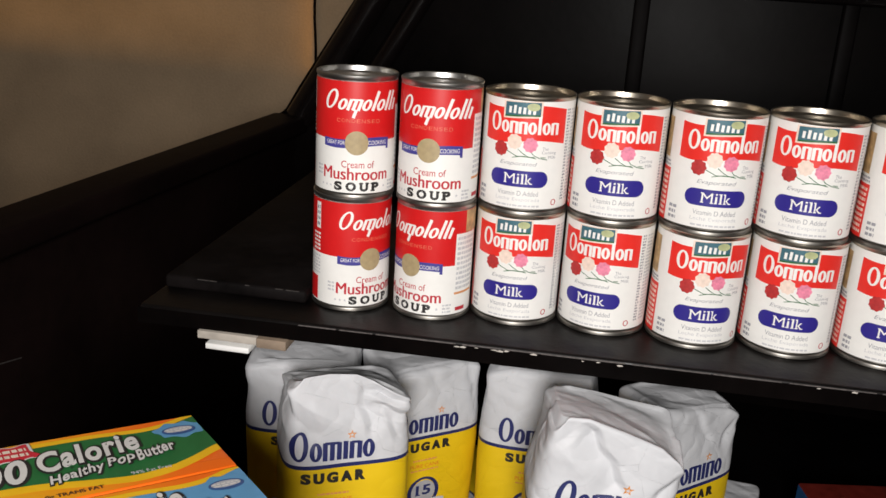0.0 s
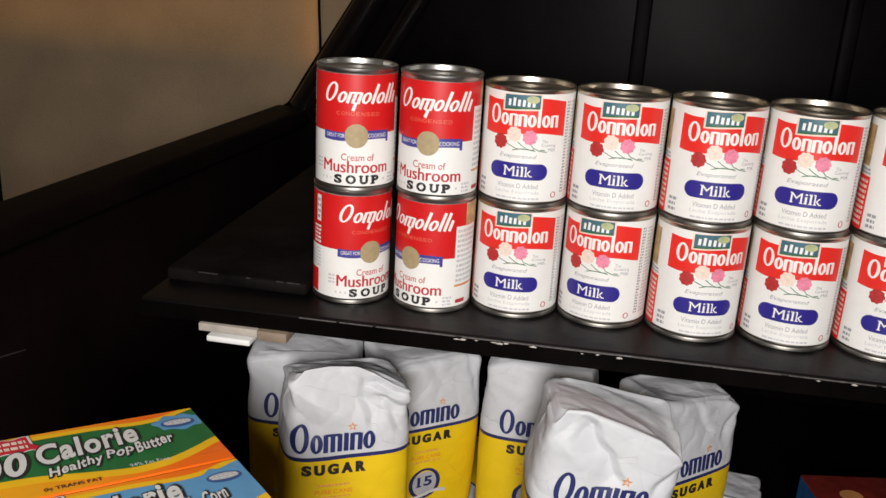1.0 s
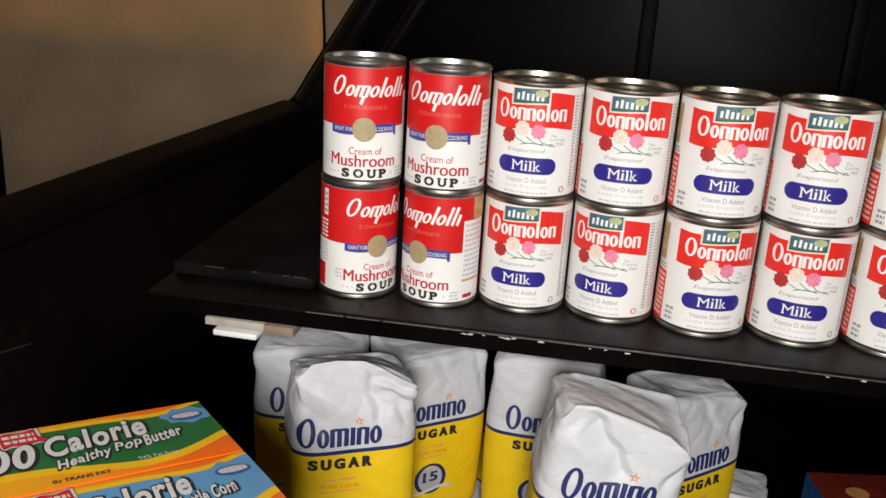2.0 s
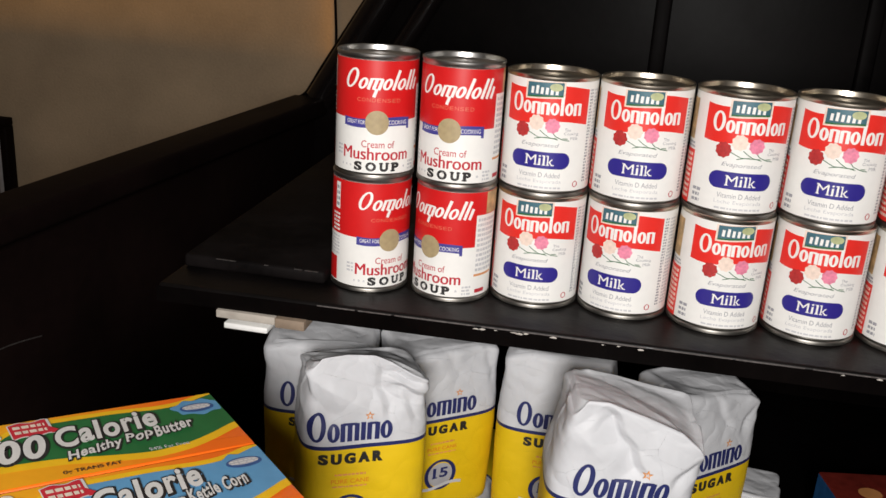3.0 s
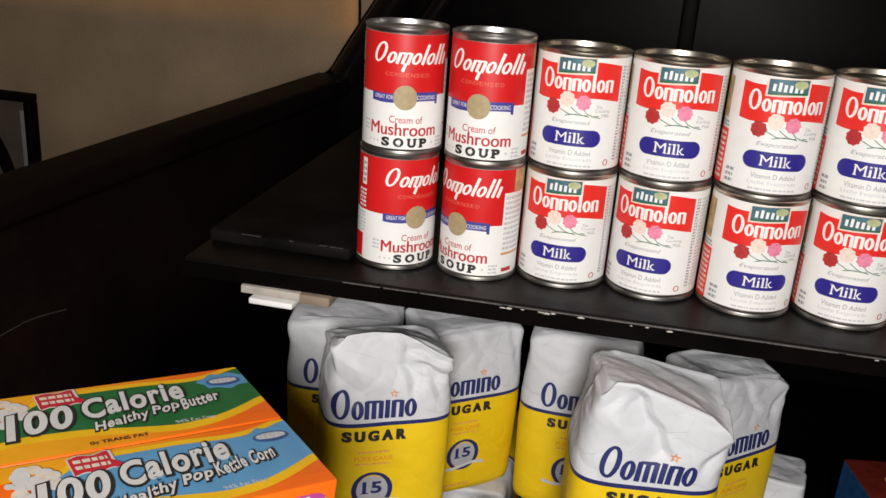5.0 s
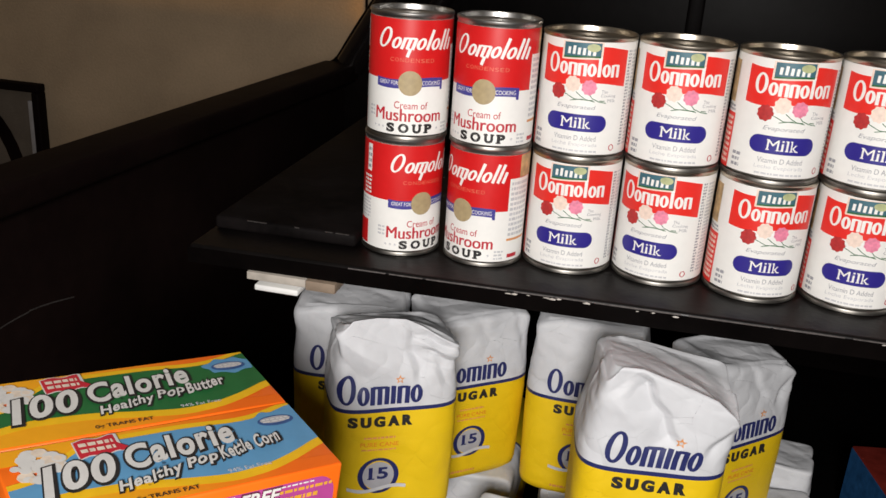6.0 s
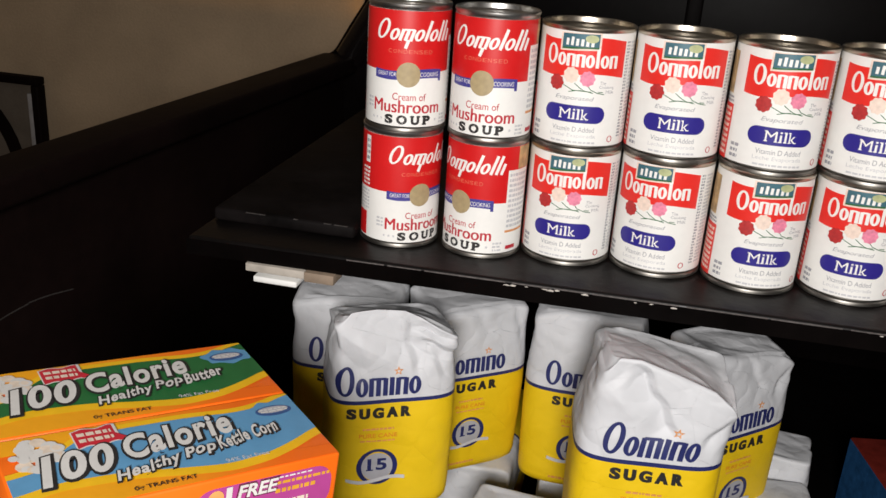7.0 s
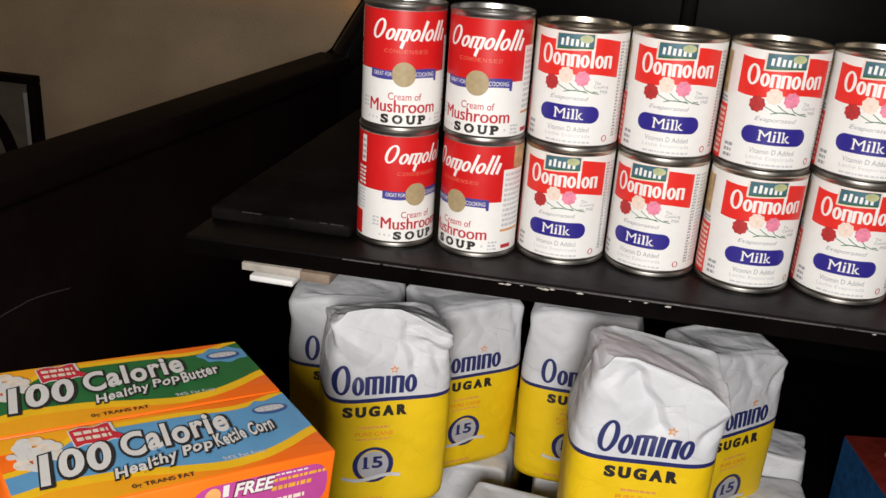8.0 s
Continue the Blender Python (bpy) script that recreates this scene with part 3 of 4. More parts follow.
    text_bars("fine_print", 0.0420, 0.0640, 0.0260, 0.0740, 11, L4, INK_PALE, part_label, 7)
    printed("side_stripe", band(0.0410, 0.0640, 0.0225, 0.0245, 8), L4, INK_OCHRE, part_label)
    printed("side_mark", band(0.0430, 0.0540, 0.0075, 0.0108, 6), L4, INK_CRIMSON, part_label)
    printed("side_panel", band(-0.0530, -0.0472, 0.0700, h - 0.008, 6), L3, LABEL_WHITE, part_label)
    text_bars("fine_print", -0.0522, -0.0478, 0.0715, h - 0.010, 4, L4, INK_GREY, part_label, 9)
    text_bars("fine_print", -0.0570, -0.0470, 0.0500, 0.0670, 5, L3, INK_WHITE, part_label, 10)
    printed("side_mark", band(-0.0640, -0.0500, 0.0060, 0.0270, 8), L3, LABEL_RED, part_label)
    text_bars("fine_print", -0.0610, -0.0470, 0.0290, 0.0470, 6, L3, INK_PALE, part_label, 11)
    return can


def milk_can(m):
    can = thing("milk_can", m, "white and red labelled evaporated milk can", "can", "milk cans on the shelf")
    r, h = 0.0368, 0.0972
    can_body(can, r, 0.0374, h, TIN_GOLD)
    full = math.pi * r
    L1, L2, L3, L4, L5 = (wrap(r + k) for k in (0.0002, 0.00035, 0.0005, 0.00065, 0.0008))
    label = printed("label", band(-full, full, 0.0060, h - 0.0036, 72, 2), L1, LABEL_WHITE, can, "white paper label")
    dip = lambda u: 0.0018 * math.sin(u * 88 + 0.3)
    printed("red_flag", band(-0.0350, 0.0385, lambda u: 0.0612 + dip(u) - 0.0006, lambda u: 0.0885 + dip(u)), L2, LABEL_RED_B, label)
    printed("badge_edge", band(-0.0165, 0.0155, lambda u: 0.0795 + dip(u) * 0.5, lambda u: 0.0930 + dip(u) * 0.3), L3, INK_CREAM, label)
    printed("badge", band(-0.0150, 0.0140, lambda u: 0.0808 + dip(u) * 0.5, lambda u: 0.0922 + dip(u) * 0.3), L4, INK_TEAL, label)
    printed("badge_leaf", disc(0.0080, 0.0890, 0.0052, 0.0030), L5, INK_LIME, label)
    printed("badge_foot", band(-0.0150, 0.0140, lambda u: 0.0808 + dip(u) * 0.5, lambda u: 0.0821 + dip(u) * 0.5), L5, INK_GREEN, label)
    printed_each("badge_mark", script(-0.001, 0.0858, 0.0235, 0.0052, "1l11l1", 0.0022, 0.05, 0.0, 1.3), L5, INK_WHITE, label)
    printed_each("word_mark", script(0.0010, 0.0722, 0.0600, 0.0098, "Br22rlr2", 0.0026, 0.0, 0.0, 1.6), L4, INK_WHITE, label)
    for u, v, rad, ink in ((-0.0168, 0.0540, 0.0060, INK_BLOOM), (-0.0052, 0.0608, 0.0060, INK_CREAM), (0.0078, 0.0588, 0.0058, INK_PINK)):
        shape = [(u + rad * (1 + 0.07 * math.cos(9 * a)) * math.cos(a), v + rad * (1 + 0.07 * math.cos(9 * a)) * math.sin(a)) for a in [2 * math.pi * k / 36 for k in range(36)]]
        printed("bloom", ([(u, v)] + shape, [(0, k + 1, (k + 1) % 36 + 1) for k in range(36)]), L5, ink, label)
    for line in ([(-0.011, 0.0528), (-0.003, 0.0492), (0.008, 0.0490), (0.021, 0.0488)], [(-0.002, 0.0548), (0.002, 0.0518), (0.006, 0.0495), (0.013, 0.0480)],
                 [(0.0088, 0.0530), (0.0110, 0.0505), (0.0165, 0.0482), (0.0225, 0.0472)], [(-0.006, 0.0478), (0.000, 0.0492), (0.004, 0.0496)]):
        printed("stem", stroke(line, 0.0006), L4, INK_GREEN, label)
    printed("lettering", words("The", 0.0205, 0.0560, 0.0052, 0.0026), L3, INK_GREY, label)
    printed("lettering", words("Cooking", 0.0240, 0.0526, 0.0128, 0.0030), L3, INK_GREY, label)
    printed("lettering", words("Milk", 0.0270, 0.0492, 0.0070, 0.0026), L3, INK_GREY, label)
    printed("lettering", words("Evaporated", -0.001, 0.0428, 0.0310, 0.0042, 0.0, 0.25), L3, INK_GREY, label)
    printed("blue_pill", pill(-0.0248, 0.0248, 0.0240, 0.0375), L3, INK_BLUE, label)
    milk, at = letters("Milk", (1.45, 0.32, 0.26, 0.85), 0.0, 0.0308, 0.0225, 0.0082, 0.0, 0.30)
    printed("lettering", milk, L4, INK_WHITE, label)
    feet = [serif(at[k][0] - 0.0006, at[k][0] + 0.0019, 0.0267, 0.0008) for k in (0, 1, 2, 3)] + [serif(at[k][1] - 0.0018, at[k][1] + 0.0006, 0.0267, 0.0008) for k in (0, 3)]
    feet += [serif(at[k][0] - 0.0008, at[k][0] + 0.0010, 0.0341, 0.0008) for k in (0, 2, 3)]
    printed_each("serif", feet, wrap(r + 0.0007), INK_WHITE, label)
    printed("lettering", words("Vitamin D Added", 0.0005, 0.0188, 0.0340, 0.0040), L3, INK_GREY, label)
    printed("lettering", words("Leche Evaporada", 0.0005, 0.0133, 0.0370, 0.0038), L3, INK_PALE, label)
    text_bars("fine_print", -0.0170, 0.0190, 0.0072, 0.0098, 1, L3, INK_PALE, label, 2)
    text_bars("fine_print", -0.0390, -0.0310, 0.0085, 0.0215, 3, L3, INK_GREY, label, 6)
    printed("seal", ring(0.0325, 0.0115, 0.0026, 0.0026, 0.0009), L3, INK_CRIMSON, label)
    text_bars("fine_print", 0.0405, 0.0445, 0.0120, 0.0880, 30, L3, INK_GREY, label, 8)
    text_bars("fine_print", 0.0470, 0.0560, 0.0120, 0.0880, 26, L3, INK_PALE, label, 12)
    printed("side_field", band(-0.0720, -0.0440, 0.0054, 0.0480, 14), L3, LABEL_RED_B, label)
    printed("side_photo", band(-0.0720, -0.0480, 0.0560, 0.0880, 14), L3, INK_TAN, label)
    text_bars("fine_print", -0.0700, -0.0450, 0.0490, 0.0545, 2, L3, INK_GREY, label, 14)
    text_bars("fine_print", -0.0690, -0.0460, 0.0080, 0.0460, 9, L4, INK_CREAM, label, 15)
    return can


HS, HM = 0.1000, 0.0966
SOUPS = ((-0.2004, 0.7507, 0, 44), (-0.1279, 0.7539, 0, -26), (-0.1992, 0.7500, 1, 16), (-0.1281, 0.7496, 1, -5))
MILKS = ((-0.0568, 0.7684, 0, -3), (0.0190, 0.7706, 0, -16), (0.0949, 0.7650, 0, 8), (0.1722, 0.7702, 0, -9), (0.2490, 0.7700, 0, -4),
         (-0.0574, 0.7687, 1, -3), (0.0179, 0.7697, 1, -1), (0.0938, 0.7668, 1, 3), (0.1699, 0.7698, 1, -10), (0.2468, 0.7690, 1, 0))
first = None
for x, y, level, turn in SOUPS:
    m = pose(x, y, SHELF + level * HS, 0, 0, turn)
    first = copy_thing(first, m) if first else soup_can(m)
    first["label"] = ("red and white cream of mushroom soup can standing on another" if level else "red and white cream of mushroom soup can on black shelf")
first = None
for x, y, level, turn in MILKS:
    m = pose(x, y, SHELF + level * HM, 0, 0, turn)
    first = copy_thing(first, m) if first else milk_can(m)
    first["label"] = ("white and red evaporated milk can standing on another" if level else "white and red evaporated milk can on black shelf")


# ---- sugar bags ----
A, B, H, LINE = 0.0525, 0.0335, 0.190, 0.110
POWER = 4.4


def along(line, x):
    """Height at x on a broken line of (x, z) corners."""
    if x <= line[0][0]:
        return line[0][1]
    for (x0, z0), (x1, z1) in zip(line, line[1:]):
        if x <= x1:
            return z0 + (z1 - z0) * (x - x0) / (x1 - x0)
    return line[-1][1]


def clamp(v):
    return min(1.0, max(0.0, v))


class Bag:
    """A filled paper bag: tight below, creased above, its folded top lying between a front and a back edge."""

    def __init__(self, seed, front=((0, 0.184),), back=((0, 0.182),), crumple=1.0, folds=(), wide=1.0, deep=1.0, soft=0.003, taper=0.05, lean=0.0):
        self.seed, self.front_edge, self.back_edge, self.crumple = seed * 7.31, front, back, crumple
        self.folds, self.wide, self.soft, self.taper, self.deep, self.lean = folds, wide, soft, taper, deep, lean

    def cap(self, x, y):
        t = clamp(y / (2 * B * self.deep) + 0.5)
        f, k = along(self.front_edge, x), along(self.back_edge, x)
        return f + (k - f) * t

    def half(self, z):
        base, n = min(1.0, z / 0.012), clamp((z - 0.135) / 0.05)
        a = A * self.wide * (0.95 + 0.05 * math.sqrt(base)) * (1 - self.taper * n * n) * (1 + 0.03 * math.sin(math.pi * z / H))
        b = B * self.deep * (0.90 + 0.10 * math.sqrt(base)) * (1 - 2.0 * self.taper * n * n) * (1 + 0.08 * math.sin(math.pi * z / H))
        return a, b

    def power(self, f):
        """The section is rounded below and squares up towards the folded top."""
        return POWER + 9 * f * f

    def facet(self, p, q, k):
        """Flat facets: random heights on a triangle grid, joined by planes."""
        p += q * 0.37
        i, j = math.floor(p), math.floor(q)
        f, g = p - i, q - j
        at = lambda a, b: noise.cell(Vector((a * 1.7 + 0.31 + self.seed, b * 1.3 + 0.17, k * 2.9 + 0.5))) - 0.5
        if f + g < 1:
            return at(i, j) * (1 - f - g) + at(i + 1, j) * f + at(i, j + 1) * g
        return at(i + 1, j + 1) * (f + g - 1) + at(i, j + 1) * (1 - f) + at(i + 1, j) * (1 - g)

    def crease(self, x, y, z):
        up = clamp((z - 0.122) / 0.035)
        cut = self.fold(x, z) if y < 0 else 0.0
        w = x + (0.8 * y if y > 0 else -0.8 * y)
        side = 1 if y > 0 else 0
        big = self.facet(w / 0.034, z / 0.027, side)
        mid = self.facet(w / 0.015 + z * 20, z / 0.013, side + 2)
        low = noise.noise(Vector((x * 12, self.seed, z * 10)))
        slack = noise.noise(Vector((x * 26, self.seed + 3, z * 20)))
        return cut + self.crumple * ((0.0004 + 0.0056 * up) * big + (0.0003 + 0.0011 * up) * mid + 0.0004 * (1 - up) * slack) + 0.0014 * low

    def fold(self, x, z):
        """Folds in the front face: each along a line, with a depth and a width to either side."""
        total = 0.0
        for u0, v0, u1, v1, depth, wide_a, wide_b in self.folds:
            du, dv = u1 - u0, v1 - v0
            far = math.hypot(du, dv)
            along_it = ((x - u0) * du + (z - v0) * dv) / far
            across = ((x - u0) * dv - (z - v0) * du) / far + 0.0012 * math.sin(along_it * 210)
            fade = clamp(min(along_it, far - along_it) / 0.012 + 0.35)
            total -= depth * fade * max(0.0, 1 - abs(across) / (wide_a if across > 0 else wide_b))
        return total

    def front(self, u, v, off=0.0):
        a, b = self.half(v)
        s = min(0.999, abs(u) / a)
        p = self.power(clamp((v - LINE) / (self.cap(u, -b) - LINE)) ** 2)
        y0 = -b * (1 - s ** p) ** (1 / p)
        d = self.crease(u, y0, v)
        return (u + d * math.copysign(s ** 5, u) + self.lean * clamp((v - 0.12) / 0.06), y0 - d * (1 - s ** 5) - off, v)

    def mesh(self, n=192, rows_up=52, rows_top=18):
        bm = bmesh.new()
        line = LINE + 0.0018
        zs = [0.0, 0.002, 0.006, 0.012] + [0.012 + (LINE - 0.0018 - 0.012) * k / 16 for k in range(1, 17)] + [line]

        def outline(power):
            cols = []
            for k in range(n):
                w = 2 * math.pi * k / n
                c, s = math.cos(w), math.sin(w)
                q = (abs(c) ** power + abs(s) ** power) ** (-1 / power)
                cols.append((c * q, s * q))
            return cols

        cols = outline(POWER)
        rows, lows = [], []

        def side(z, px, py, inset):
            a, b = self.half(z)
            x0, y0 = (a - inset) * px, (b - inset) * py
            d = self.crease(x0, y0, z) * (1 - 0.5 * inset / self.soft)
            e = min(1, abs(px)) ** 5
            return bm.verts.new((x0 + d * math.copysign(e, x0) + self.lean * clamp((z - 0.12) / 0.06), y0 + d * math.copysign(1 - e, y0), z))

        for z in zs:
            rows.append([side(z, px, py, self.soft * 0.6 * max(0, 1 - z / 0.006)) for px, py in cols])
            lows.append(z)
        for i in range(1, rows_up + 1):
            row, f = [], 1 - (1 - i / rows_up) ** 1.35
            cols = outline(self.power(f * f))
            for px, py in cols:
                z = line + (self.cap(A * px, B * self.deep * py) - line) * f
                h = max(0.0, self.cap(A * px, B * self.deep * py) - z)
                inset = self.soft - math.sqrt(self.soft ** 2 - (self.soft - h) ** 2) if h < self.soft else 0.0
                row.append(side(z, px, py, inset))
            rows.append(row)
            lows.append(1.0)
        edge = [v.co.copy() for v in rows[-1]]
        for i in range(1, rows_top):
            g, row = 1 - i / rows_top, []
            for (px, py), v in zip(cols, edge):
                x, y = v.x * g, v.y * g
                lift = 0.004 * self.facet(x / 0.030, y / 0.024, 5) + 0.0012 * self.facet(x / 0.011, y / 0.009, 6)
                row.append(bm.verts.new((x, y, self.cap(x, y) + self.crumple * lift * clamp((1 - g) / 0.2))))
            rows.append(row)
            lows.append(1.0)
        bm.faces.new(rows[0][::-1])
        bm.faces.new(rows[-1])
        for i, (r, s) in enumerate(zip(rows, rows[1:])):
            for k in range(n):
                f = bm.faces.new((r[k], r[(k + 1) % n], s[(k + 1) % n], s[k]))
                f.material_index = 1 if lows[i] < LINE - 0.002 else 2 if lows[i] < LINE + 0.0015 else 0
        bm.faces.ensure_lookup_table()
        bm.faces[0].material_index = 1
        return smooth(bm, 50)


def sugar_bag(m, seed, label, aside=0.0, fine=(160, 44), **form_of):
    bag = thing("sugar_bag", m, label, "sugar bag", "sugar bags under the shelf")
    form = Bag(seed, **form_of)
    body = part("paper_bag", form.mesh(*fine), [BAG_WHITE, BAG_YELLOW, INK_NAVY], bag, "white and yellow crumpled paper with a navy stripe")
    on = lambda off: (lambda u, v: form.front(u + aside, v, off))
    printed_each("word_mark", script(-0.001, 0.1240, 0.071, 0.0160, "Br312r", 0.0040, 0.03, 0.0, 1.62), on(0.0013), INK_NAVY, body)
    printed("star", star(0.0150, 0.1375, 0.0042), on(0.0013), INK_OCHRE, body)
    printed("star", star(0.0150, 0.1375, 0.0020), on(0.0016), BAG_WHITE, body)
    for nudge in (-0.0004, 0.0004):
        printed("lettering", letters("SUGAR", (0.85, 0.95, 1.0, 1.05, 0.9), nudge, 0.1000, 0.053, 0.0098, 0.052, 0.32)[0], on(0.0007 + nudge / 4), INK_BLACK, body)
    text_bars("fine_print", -0.013, 0.013, 0.0835, 0.0865, 1, on(0.0007), INK_OCHRE, body, seed)
    printed("lettering", words("PURE CANE", 0.0, 0.0787, 0.032, 0.0040, 0.01), on(0.0007), INK_AMBER, body)
    text_bars("fine_print", -0.015, 0.015, 0.0725, 0.0748, 1, on(0.0007), INK_OCHRE, body, seed + 1)
    printed("seal_ring", ring(0.0, 0.0480, 0.0175, 0.0175, 0.0042, 36), on(0.0007), INK_NAVY, body)
    printed("seal_face", disc(0.0, 0.0480, 0.0135), on(0.0006), INK_SEAL, body)
    printed("lettering", words("15", 0.0, 0.0505, 0.0165, 0.0115, 0.03), on(0.0009), INK_NAVY, body)
    printed("serif", serif(-0.0092, -0.0032, 0.0447, 0.0012), on(0.0010), INK_NAVY, body)
    printed("seal_ribbon", band(-0.026, 0.024, lambda u: 0.0335 + 0.0022 * math.sin(u * 120), lambda u: 0.0370 + 0.0022 * math.sin(u * 120)), on(0.0010), INK_PALE, body)
    text_bars("fine_print", -0.022, 0.010, 0.0110, 0.0150, 1, on(0.0007), INK_OCHRE, body, seed + 3)
    return bag


def bag_at(front_x, front_y, z, turn, seed, label, **kw):
    """Places a bag by the middle of its front face."""
    m = pose(front_x, front_y, z, 0, 0, turn) @ pose(0, B * 1.05 * kw.get("deep", 1.0), 0)
    return sugar_bag(m, seed, label, **kw)


FRONT = "crumpled white and yellow sugar bag standing in front of others"
TALL = dict(wide=1.045, taper=0.03, soft=0.007, crumple=0.5)
LEVEL = dict(front=((-0.053, 0.176), (-0.03, 0.180), (0.03, 0.181), (0.053, 0.177)), back=((0, 0.188),))
REAR = "white and yellow sugar bag standing beneath the black shelf"
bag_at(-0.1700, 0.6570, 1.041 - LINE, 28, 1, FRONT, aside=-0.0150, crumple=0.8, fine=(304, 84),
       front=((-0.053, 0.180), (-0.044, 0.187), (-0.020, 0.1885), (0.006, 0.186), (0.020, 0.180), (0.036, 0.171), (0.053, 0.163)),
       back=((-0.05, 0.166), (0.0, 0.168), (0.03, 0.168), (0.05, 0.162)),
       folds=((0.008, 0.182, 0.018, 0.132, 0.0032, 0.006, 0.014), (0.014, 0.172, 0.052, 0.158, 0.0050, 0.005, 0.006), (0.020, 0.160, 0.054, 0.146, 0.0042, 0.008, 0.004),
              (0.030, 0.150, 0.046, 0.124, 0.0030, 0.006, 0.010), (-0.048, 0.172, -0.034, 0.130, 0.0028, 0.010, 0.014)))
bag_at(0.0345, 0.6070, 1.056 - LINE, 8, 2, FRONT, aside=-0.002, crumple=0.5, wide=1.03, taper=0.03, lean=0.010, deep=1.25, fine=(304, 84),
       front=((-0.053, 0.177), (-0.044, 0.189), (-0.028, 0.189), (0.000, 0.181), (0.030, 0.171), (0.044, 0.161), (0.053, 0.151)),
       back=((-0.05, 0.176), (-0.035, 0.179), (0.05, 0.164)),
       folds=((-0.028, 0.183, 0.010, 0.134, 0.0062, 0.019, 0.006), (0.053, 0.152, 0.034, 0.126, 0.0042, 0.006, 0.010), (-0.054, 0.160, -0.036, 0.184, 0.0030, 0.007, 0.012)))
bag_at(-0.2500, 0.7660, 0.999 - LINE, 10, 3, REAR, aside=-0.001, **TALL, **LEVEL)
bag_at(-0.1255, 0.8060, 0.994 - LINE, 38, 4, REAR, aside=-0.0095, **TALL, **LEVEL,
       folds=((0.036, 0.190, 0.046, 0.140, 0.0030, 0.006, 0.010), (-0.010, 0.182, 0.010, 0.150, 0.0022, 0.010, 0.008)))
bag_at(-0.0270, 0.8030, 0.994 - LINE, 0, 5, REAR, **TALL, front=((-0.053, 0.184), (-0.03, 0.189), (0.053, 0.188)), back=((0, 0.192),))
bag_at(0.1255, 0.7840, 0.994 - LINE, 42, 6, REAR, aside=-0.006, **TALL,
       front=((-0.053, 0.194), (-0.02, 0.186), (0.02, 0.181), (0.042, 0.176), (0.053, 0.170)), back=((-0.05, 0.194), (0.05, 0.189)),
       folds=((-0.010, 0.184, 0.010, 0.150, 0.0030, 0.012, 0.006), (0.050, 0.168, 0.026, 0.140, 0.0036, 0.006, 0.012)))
# lower layer, of which the tops show between the upper bags
LOW = "white topped sugar bag standing on the lower shelf"
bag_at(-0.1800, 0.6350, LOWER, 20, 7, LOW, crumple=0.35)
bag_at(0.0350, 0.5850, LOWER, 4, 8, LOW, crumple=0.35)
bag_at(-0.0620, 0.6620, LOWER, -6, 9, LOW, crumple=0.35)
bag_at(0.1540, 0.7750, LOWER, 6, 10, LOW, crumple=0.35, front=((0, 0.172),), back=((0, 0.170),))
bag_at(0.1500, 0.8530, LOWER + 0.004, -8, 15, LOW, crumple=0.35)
LYING = "sugar bag lying flat beneath the standing ones"
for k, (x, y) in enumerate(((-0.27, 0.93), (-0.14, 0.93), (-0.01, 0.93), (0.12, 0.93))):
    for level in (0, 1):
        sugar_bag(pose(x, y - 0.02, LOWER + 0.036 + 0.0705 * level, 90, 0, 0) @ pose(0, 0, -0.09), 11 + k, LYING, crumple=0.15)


# ---- popcorn cartons ----
BL, BW, BH = 0.150, 0.0635, 0.140


LOW_EDGE = ((-0.15, -0.047), (-0.13, -0.042), (-0.10, -0.044), (-0.075, -0.050), (-0.055, -0.054), (-0.035, -0.052), (-0.018, -0.046), (0.0, -0.037))
HIGH_EDGE = ((-0.15, -0.034), (-0.132, -0.030), (-0.117, -0.012), (-0.10, -0.008), (-0.06, -0.0085), (-0.035, -0.0115), (-0.02, -0.010), (0.0, -0.002))


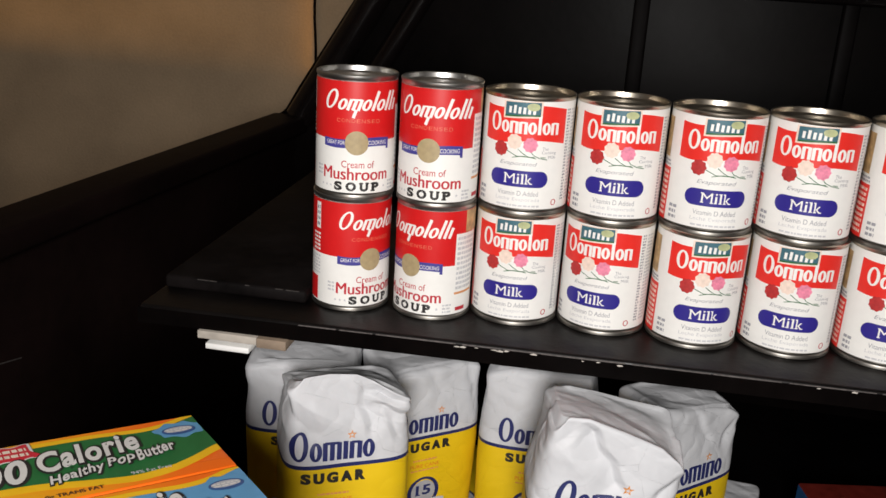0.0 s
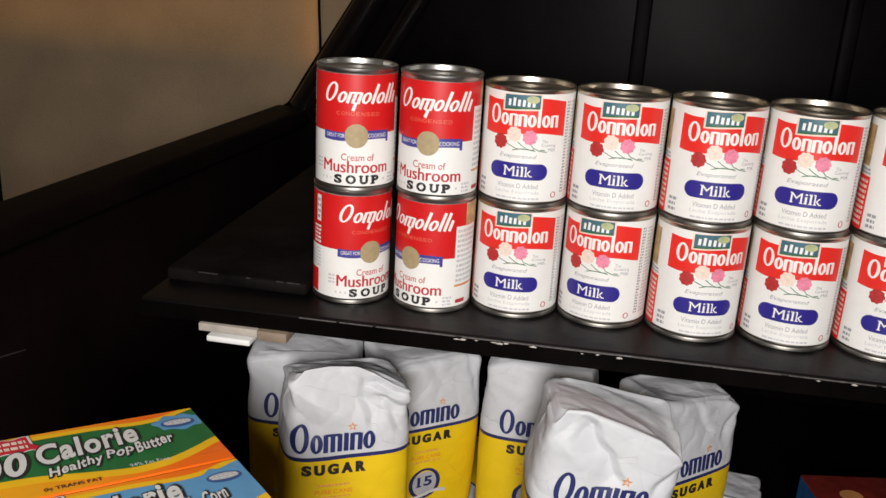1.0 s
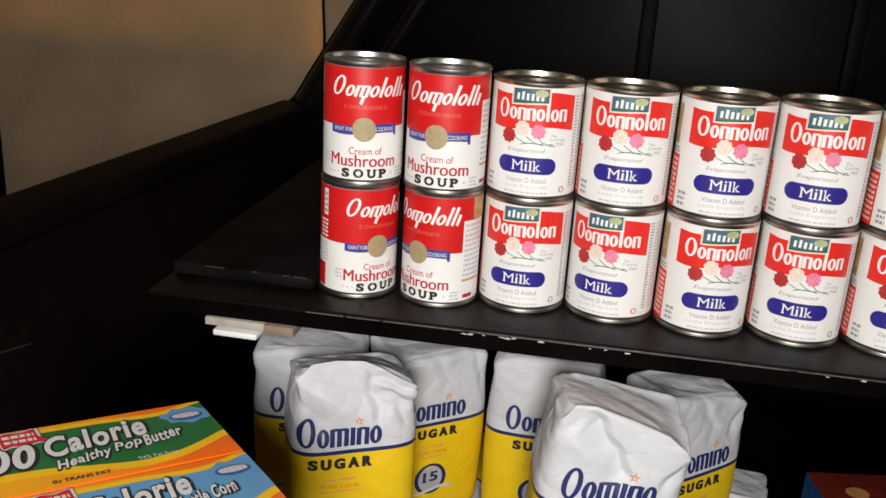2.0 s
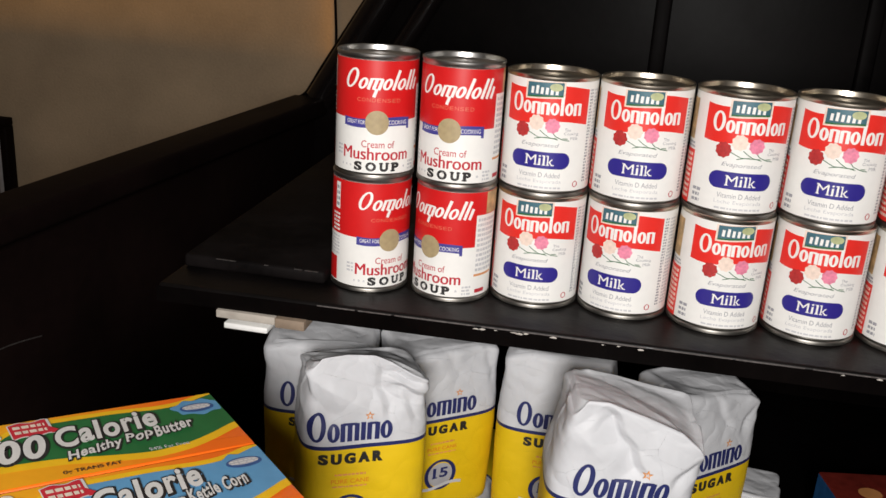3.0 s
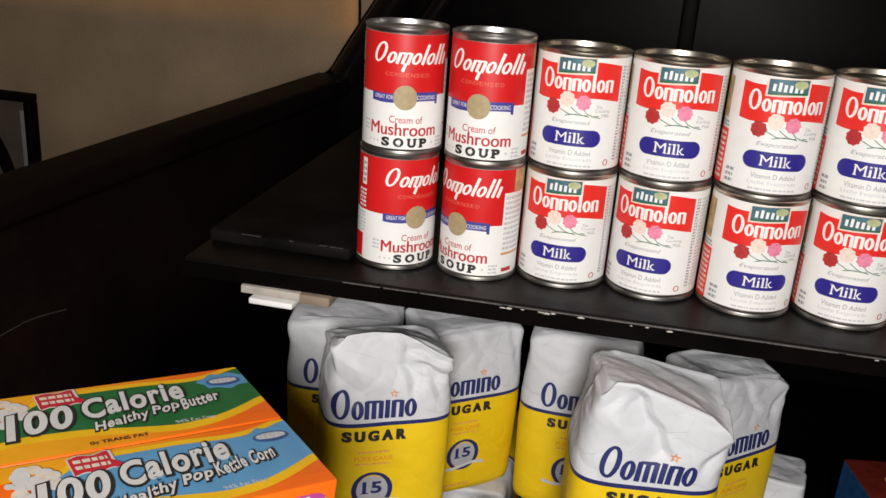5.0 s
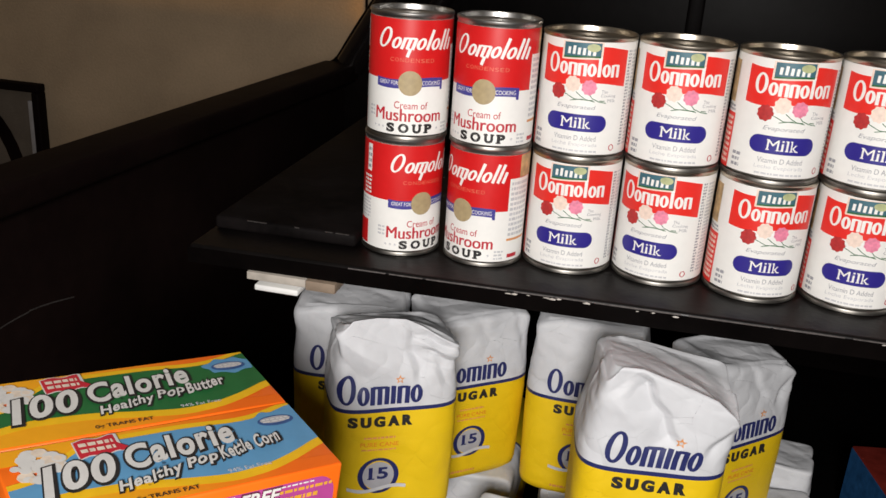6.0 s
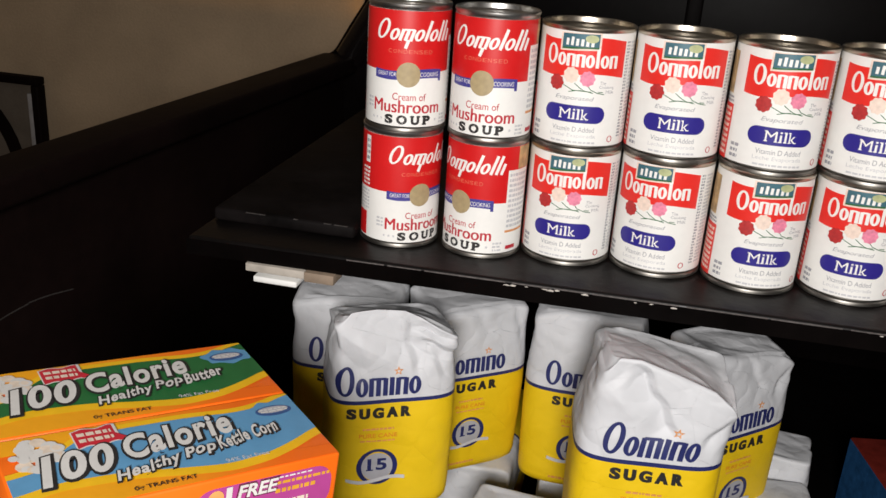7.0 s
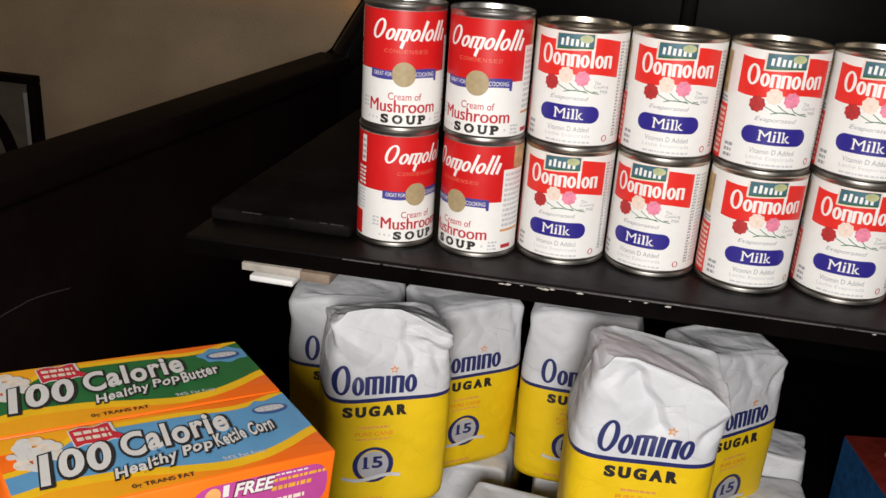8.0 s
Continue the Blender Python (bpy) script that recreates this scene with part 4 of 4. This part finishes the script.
def popcorn_box(m, ink, label, spans):
    box = thing("popcorn_box", m, label, "food box", "popcorn boxes")
    carton = part("carton", box_bm(-BL, 0, -BW, 0, -BH, 0, 0.0012, 2), CARTON, box, "orange printed carton")
    top = lambda off: (lambda u, v: (u, v, off))
    arc_low = lambda u: sum(along(LOW_EDGE, u + d) for d in (-0.006, -0.002, 0.002, 0.006)) / 4
    arc_high = lambda u: sum(along(HIGH_EDGE, u + d) for d in (-0.006, -0.002, 0.002, 0.006)) / 4
    edge = lambda f, d: (lambda u: max(-BW + 0.0015, min(-0.0012, f(u) + d)))
    printed("amber_field", band(-BL + 0.001, -0.001, -BW + 0.001, lambda u: -BW + 0.013 + 0.004 * math.sin((u + BL) * 30), 20), top(0.0003), CARTON_FADE, carton)
    printed("amber_field", band(-BL + 0.001, -0.001, -0.014, -0.0012, 20), top(0.0003), CARTON_FADE, carton)
    printed("yellow_sweep", band(-BL + 0.001, -0.001, edge(arc_low, -0.0060), edge(arc_high, 0.0045), 40), top(0.0004), INK_YELLOW, carton)
    printed("colour_sweep", band(-BL + 0.001, -0.001, edge(arc_low, 0), edge(arc_high, 0), 40), top(0.0006), ink, carton)
    burst = [(-0.0140 + (0.0150 + 0.0016 * math.sin(5 * a)) * math.cos(a), max(-0.0260, min(-0.0015, -0.0155 + (0.0086 + 0.0012 * math.sin(7 * a)) * math.sin(a)))) for a in [2 * math.pi * k / 40 for k in range(40)]]
    burst = [(min(-0.0015, u), v) for u, v in burst]
    printed("pale_burst", ([(-0.0140, -0.0155)] + burst, [(0, k + 1, (k + 1) % 40 + 1) for k in range(40)]), top(0.0008), INK_SKY, carton)
    printed("oval", disc(-0.0150, -0.0165, 0.0102, 0.0048), top(0.0010), INK_OVAL, carton)
    printed("oval_gleam", disc(-0.0150, -0.0158, 0.0086, 0.0030), top(0.0011), INK_SEAL, carton)
    text_bars("fine_print", -0.0225, -0.0075, -0.0182, -0.0142, 2, top(0.0012), INK_BOX_WHITE, carton, 4)
    kernels = random.Random(5)
    for k in range(40):
        a, q = kernels.uniform(0, 6.28), math.sqrt(kernels.random())
        printed("popcorn_print", disc(-0.1335 + 0.0105 * q * math.cos(a), -0.0185 + 0.0115 * q * math.sin(a), kernels.uniform(0.0020, 0.0045), None, 9), top(0.0007 + 0.00001 * k), INK_BOX_WHITE if k % 4 else INK_BOX_CREAM, carton)
    flag_low = lambda u: -0.0190 + 0.04 * (u + 0.115) + 0.0008 * math.sin(u * 500)
    printed("flag_edge", band(-0.1158, -0.0945, lambda u: flag_low(u) - 0.0008, lambda u: flag_low(u) + 0.0152), top(0.0011), INK_BOX_WHITE, carton)
    printed("brand_flag", band(-0.1152, -0.0960, flag_low, lambda u: flag_low(u) + 0.0144), top(0.0012), INK_CRIMSON, carton)
    printed("flag_tail", ([(-0.0960, -0.0185), (-0.0905, -0.0175), (-0.0935, -0.0140), (-0.0960, -0.0110)], [(0, 1, 2, 3)]), top(0.00125), INK_CRIMSON, carton)
    text_bars("brand_mark", -0.1135, -0.0975, -0.0165, -0.0060, 2, top(0.0014), INK_BOX_CREAM, carton, 6)

    def bouncing(shape, amount, pitch):
        return [(u, v + amount * math.sin(u * 2 * math.pi / pitch)) for u, v in shape[0]], shape[1]

    for text, cu, cv, w, hh in (("1", -0.1325, -0.0332, 0.0085, 0.0240), ("00", -0.1142, -0.0310, 0.0250, 0.0220), ("Calorie", -0.0690, -0.0225, 0.0555, 0.0205)):
        printed("lettering_edge", bouncing(words(text, cu + 0.0004, cv - 0.0004, w + 0.0030, hh + 0.0034, 0.090, 0.24, 0.14, 1.12), 0.0006, 0.021), top(0.0013), INK_BLACK, carton)
        printed("lettering", bouncing(words(text, cu, cv, w, hh, 0.034, 0.24, 0.14, 1.12), 0.0006, 0.021), top(0.0016), INK_BOX_WHITE, carton)
    for text, cu, cv, w in spans:
        printed("lettering_edge", bouncing(words(text, cu + 0.0003, cv - 0.0003, w + 0.0022, 0.0128, 0.09, 0.28, 0.21, 1.12), 0.0006, 0.011), top(0.0017), INK_BLACK, carton)
        printed("lettering", bouncing(words(text, cu, cv, w, 0.0108, 0.028, 0.28, 0.21, 1.12), 0.0006, 0.011), top(0.0020), INK_BOX_WHITE, carton)
    printed("lettering", words("94% Fat Free", -0.0448, -0.0518, 0.0220, 0.0030), top(0.0010), INK_PALE, carton)
    printed("lettering", words("0g TRANS FAT", -0.0870, -0.0590, 0.0290, 0.0040, 0.01), top(0.0010), INK_BLACK, carton)
    side = lambda off: (lambda u, v: (u, -BW - off, v))
    printed("purple_banner", pill(-0.0760, -0.0035, -0.0300, -0.0048, 0.010), side(0.0003), INK_PURPLE, carton)
    printed("lettering_edge", words("FREE", -0.0438, -0.0095, 0.0226, 0.0090, 0.07, 0.15), side(0.0005), INK_PLUM, carton)
    printed("lettering", words("FREE", -0.0438, -0.0095, 0.0208, 0.0073, 0.03, 0.15), side(0.0008), INK_BOX_WHITE, carton)
    printed("banner_mark", band(-0.0600, -0.0570, -0.0120, -0.0055, 4), side(0.0006), INK_BOX_WHITE, carton)
    printed("banner_mark", disc(-0.0650, -0.0105, 0.0040, 0.0046), side(0.0006), INK_OCHRE, carton)
    text_bars("banner_print", -0.0330, -0.0150, -0.0070, -0.0055, 1, side(0.0006), INK_BOX_WHITE, carton, 7)
    text_bars("banner_print", -0.0337, -0.0053, -0.0108, -0.0078, 1, side(0.0006), INK_BOX_YELLOW, carton, 8)
    text_bars("banner_print", -0.0344, -0.0128, -0.0160, -0.0118, 1, side(0.0006), INK_BOX_YELLOW, carton, 9)
    text_bars("banner_print", -0.0600, -0.0160, -0.0270, -0.0190, 2, side(0.0006), INK_BOX_CREAM, carton, 10)
    return box


TOP = pose(-0.2241, 0.4760, 1.1722) @ Matrix(((0.6683, -0.7388, 0.0874, 0), (0.7374, 0.6734, 0.0532, 0), (-0.0981, 0.0289, 0.9948, 0), (0, 0, 0, 1)))
popcorn_box(TOP, INK_GREEN, "orange and green butter popcorn carton beside another", (("Healthy", -0.0810, -0.0437, 0.0300), ("Pop", -0.0565, -0.0384, 0.0160), ("Butter", -0.0363, -0.0342, 0.0235)))
popcorn_box(TOP @ pose(0, -BW - 0.0008, 0), INK_SKY, "orange and blue kettle corn popcorn carton beside another", (("Healthy", -0.0905, -0.0460, 0.0320), ("Pop", -0.0643, -0.0402, 0.0165), ("Kettle Corn", -0.0378, -0.0343, 0.0340)))
riser = thing("riser", TOP @ pose(0, 0, -BH), "black wooden riser under the popcorn cartons", "riser")
part("block", box_bm(-BL + 0.01, -0.01, -2 * BW + 0.01, -0.01, -0.295, -0.0005, 0.003), LACQUER, riser)

# carton at the back of the lower shelf
carton = thing("snack_box", pose(0.294, 1.087, LOWER, 0, 0, 11.5), "red and blue printed food carton on the lower shelf", "food box")
body = part("carton", box_bm(0.0, 0.20, -0.24, 0.0, 0.0, 0.096, 0.002), RED_BOX, carton, "red printed top")
part("side_print", box_bm(-0.0006, 0.0004, -0.238, -0.002, 0.002, 0.094), BLUE_BOX, body, "blue printed side")
printed("top_print", disc(0.045, -0.045, 0.014, 0.012), lambda u, v: (u, v, 0.0964), INK_OCHRE, body)
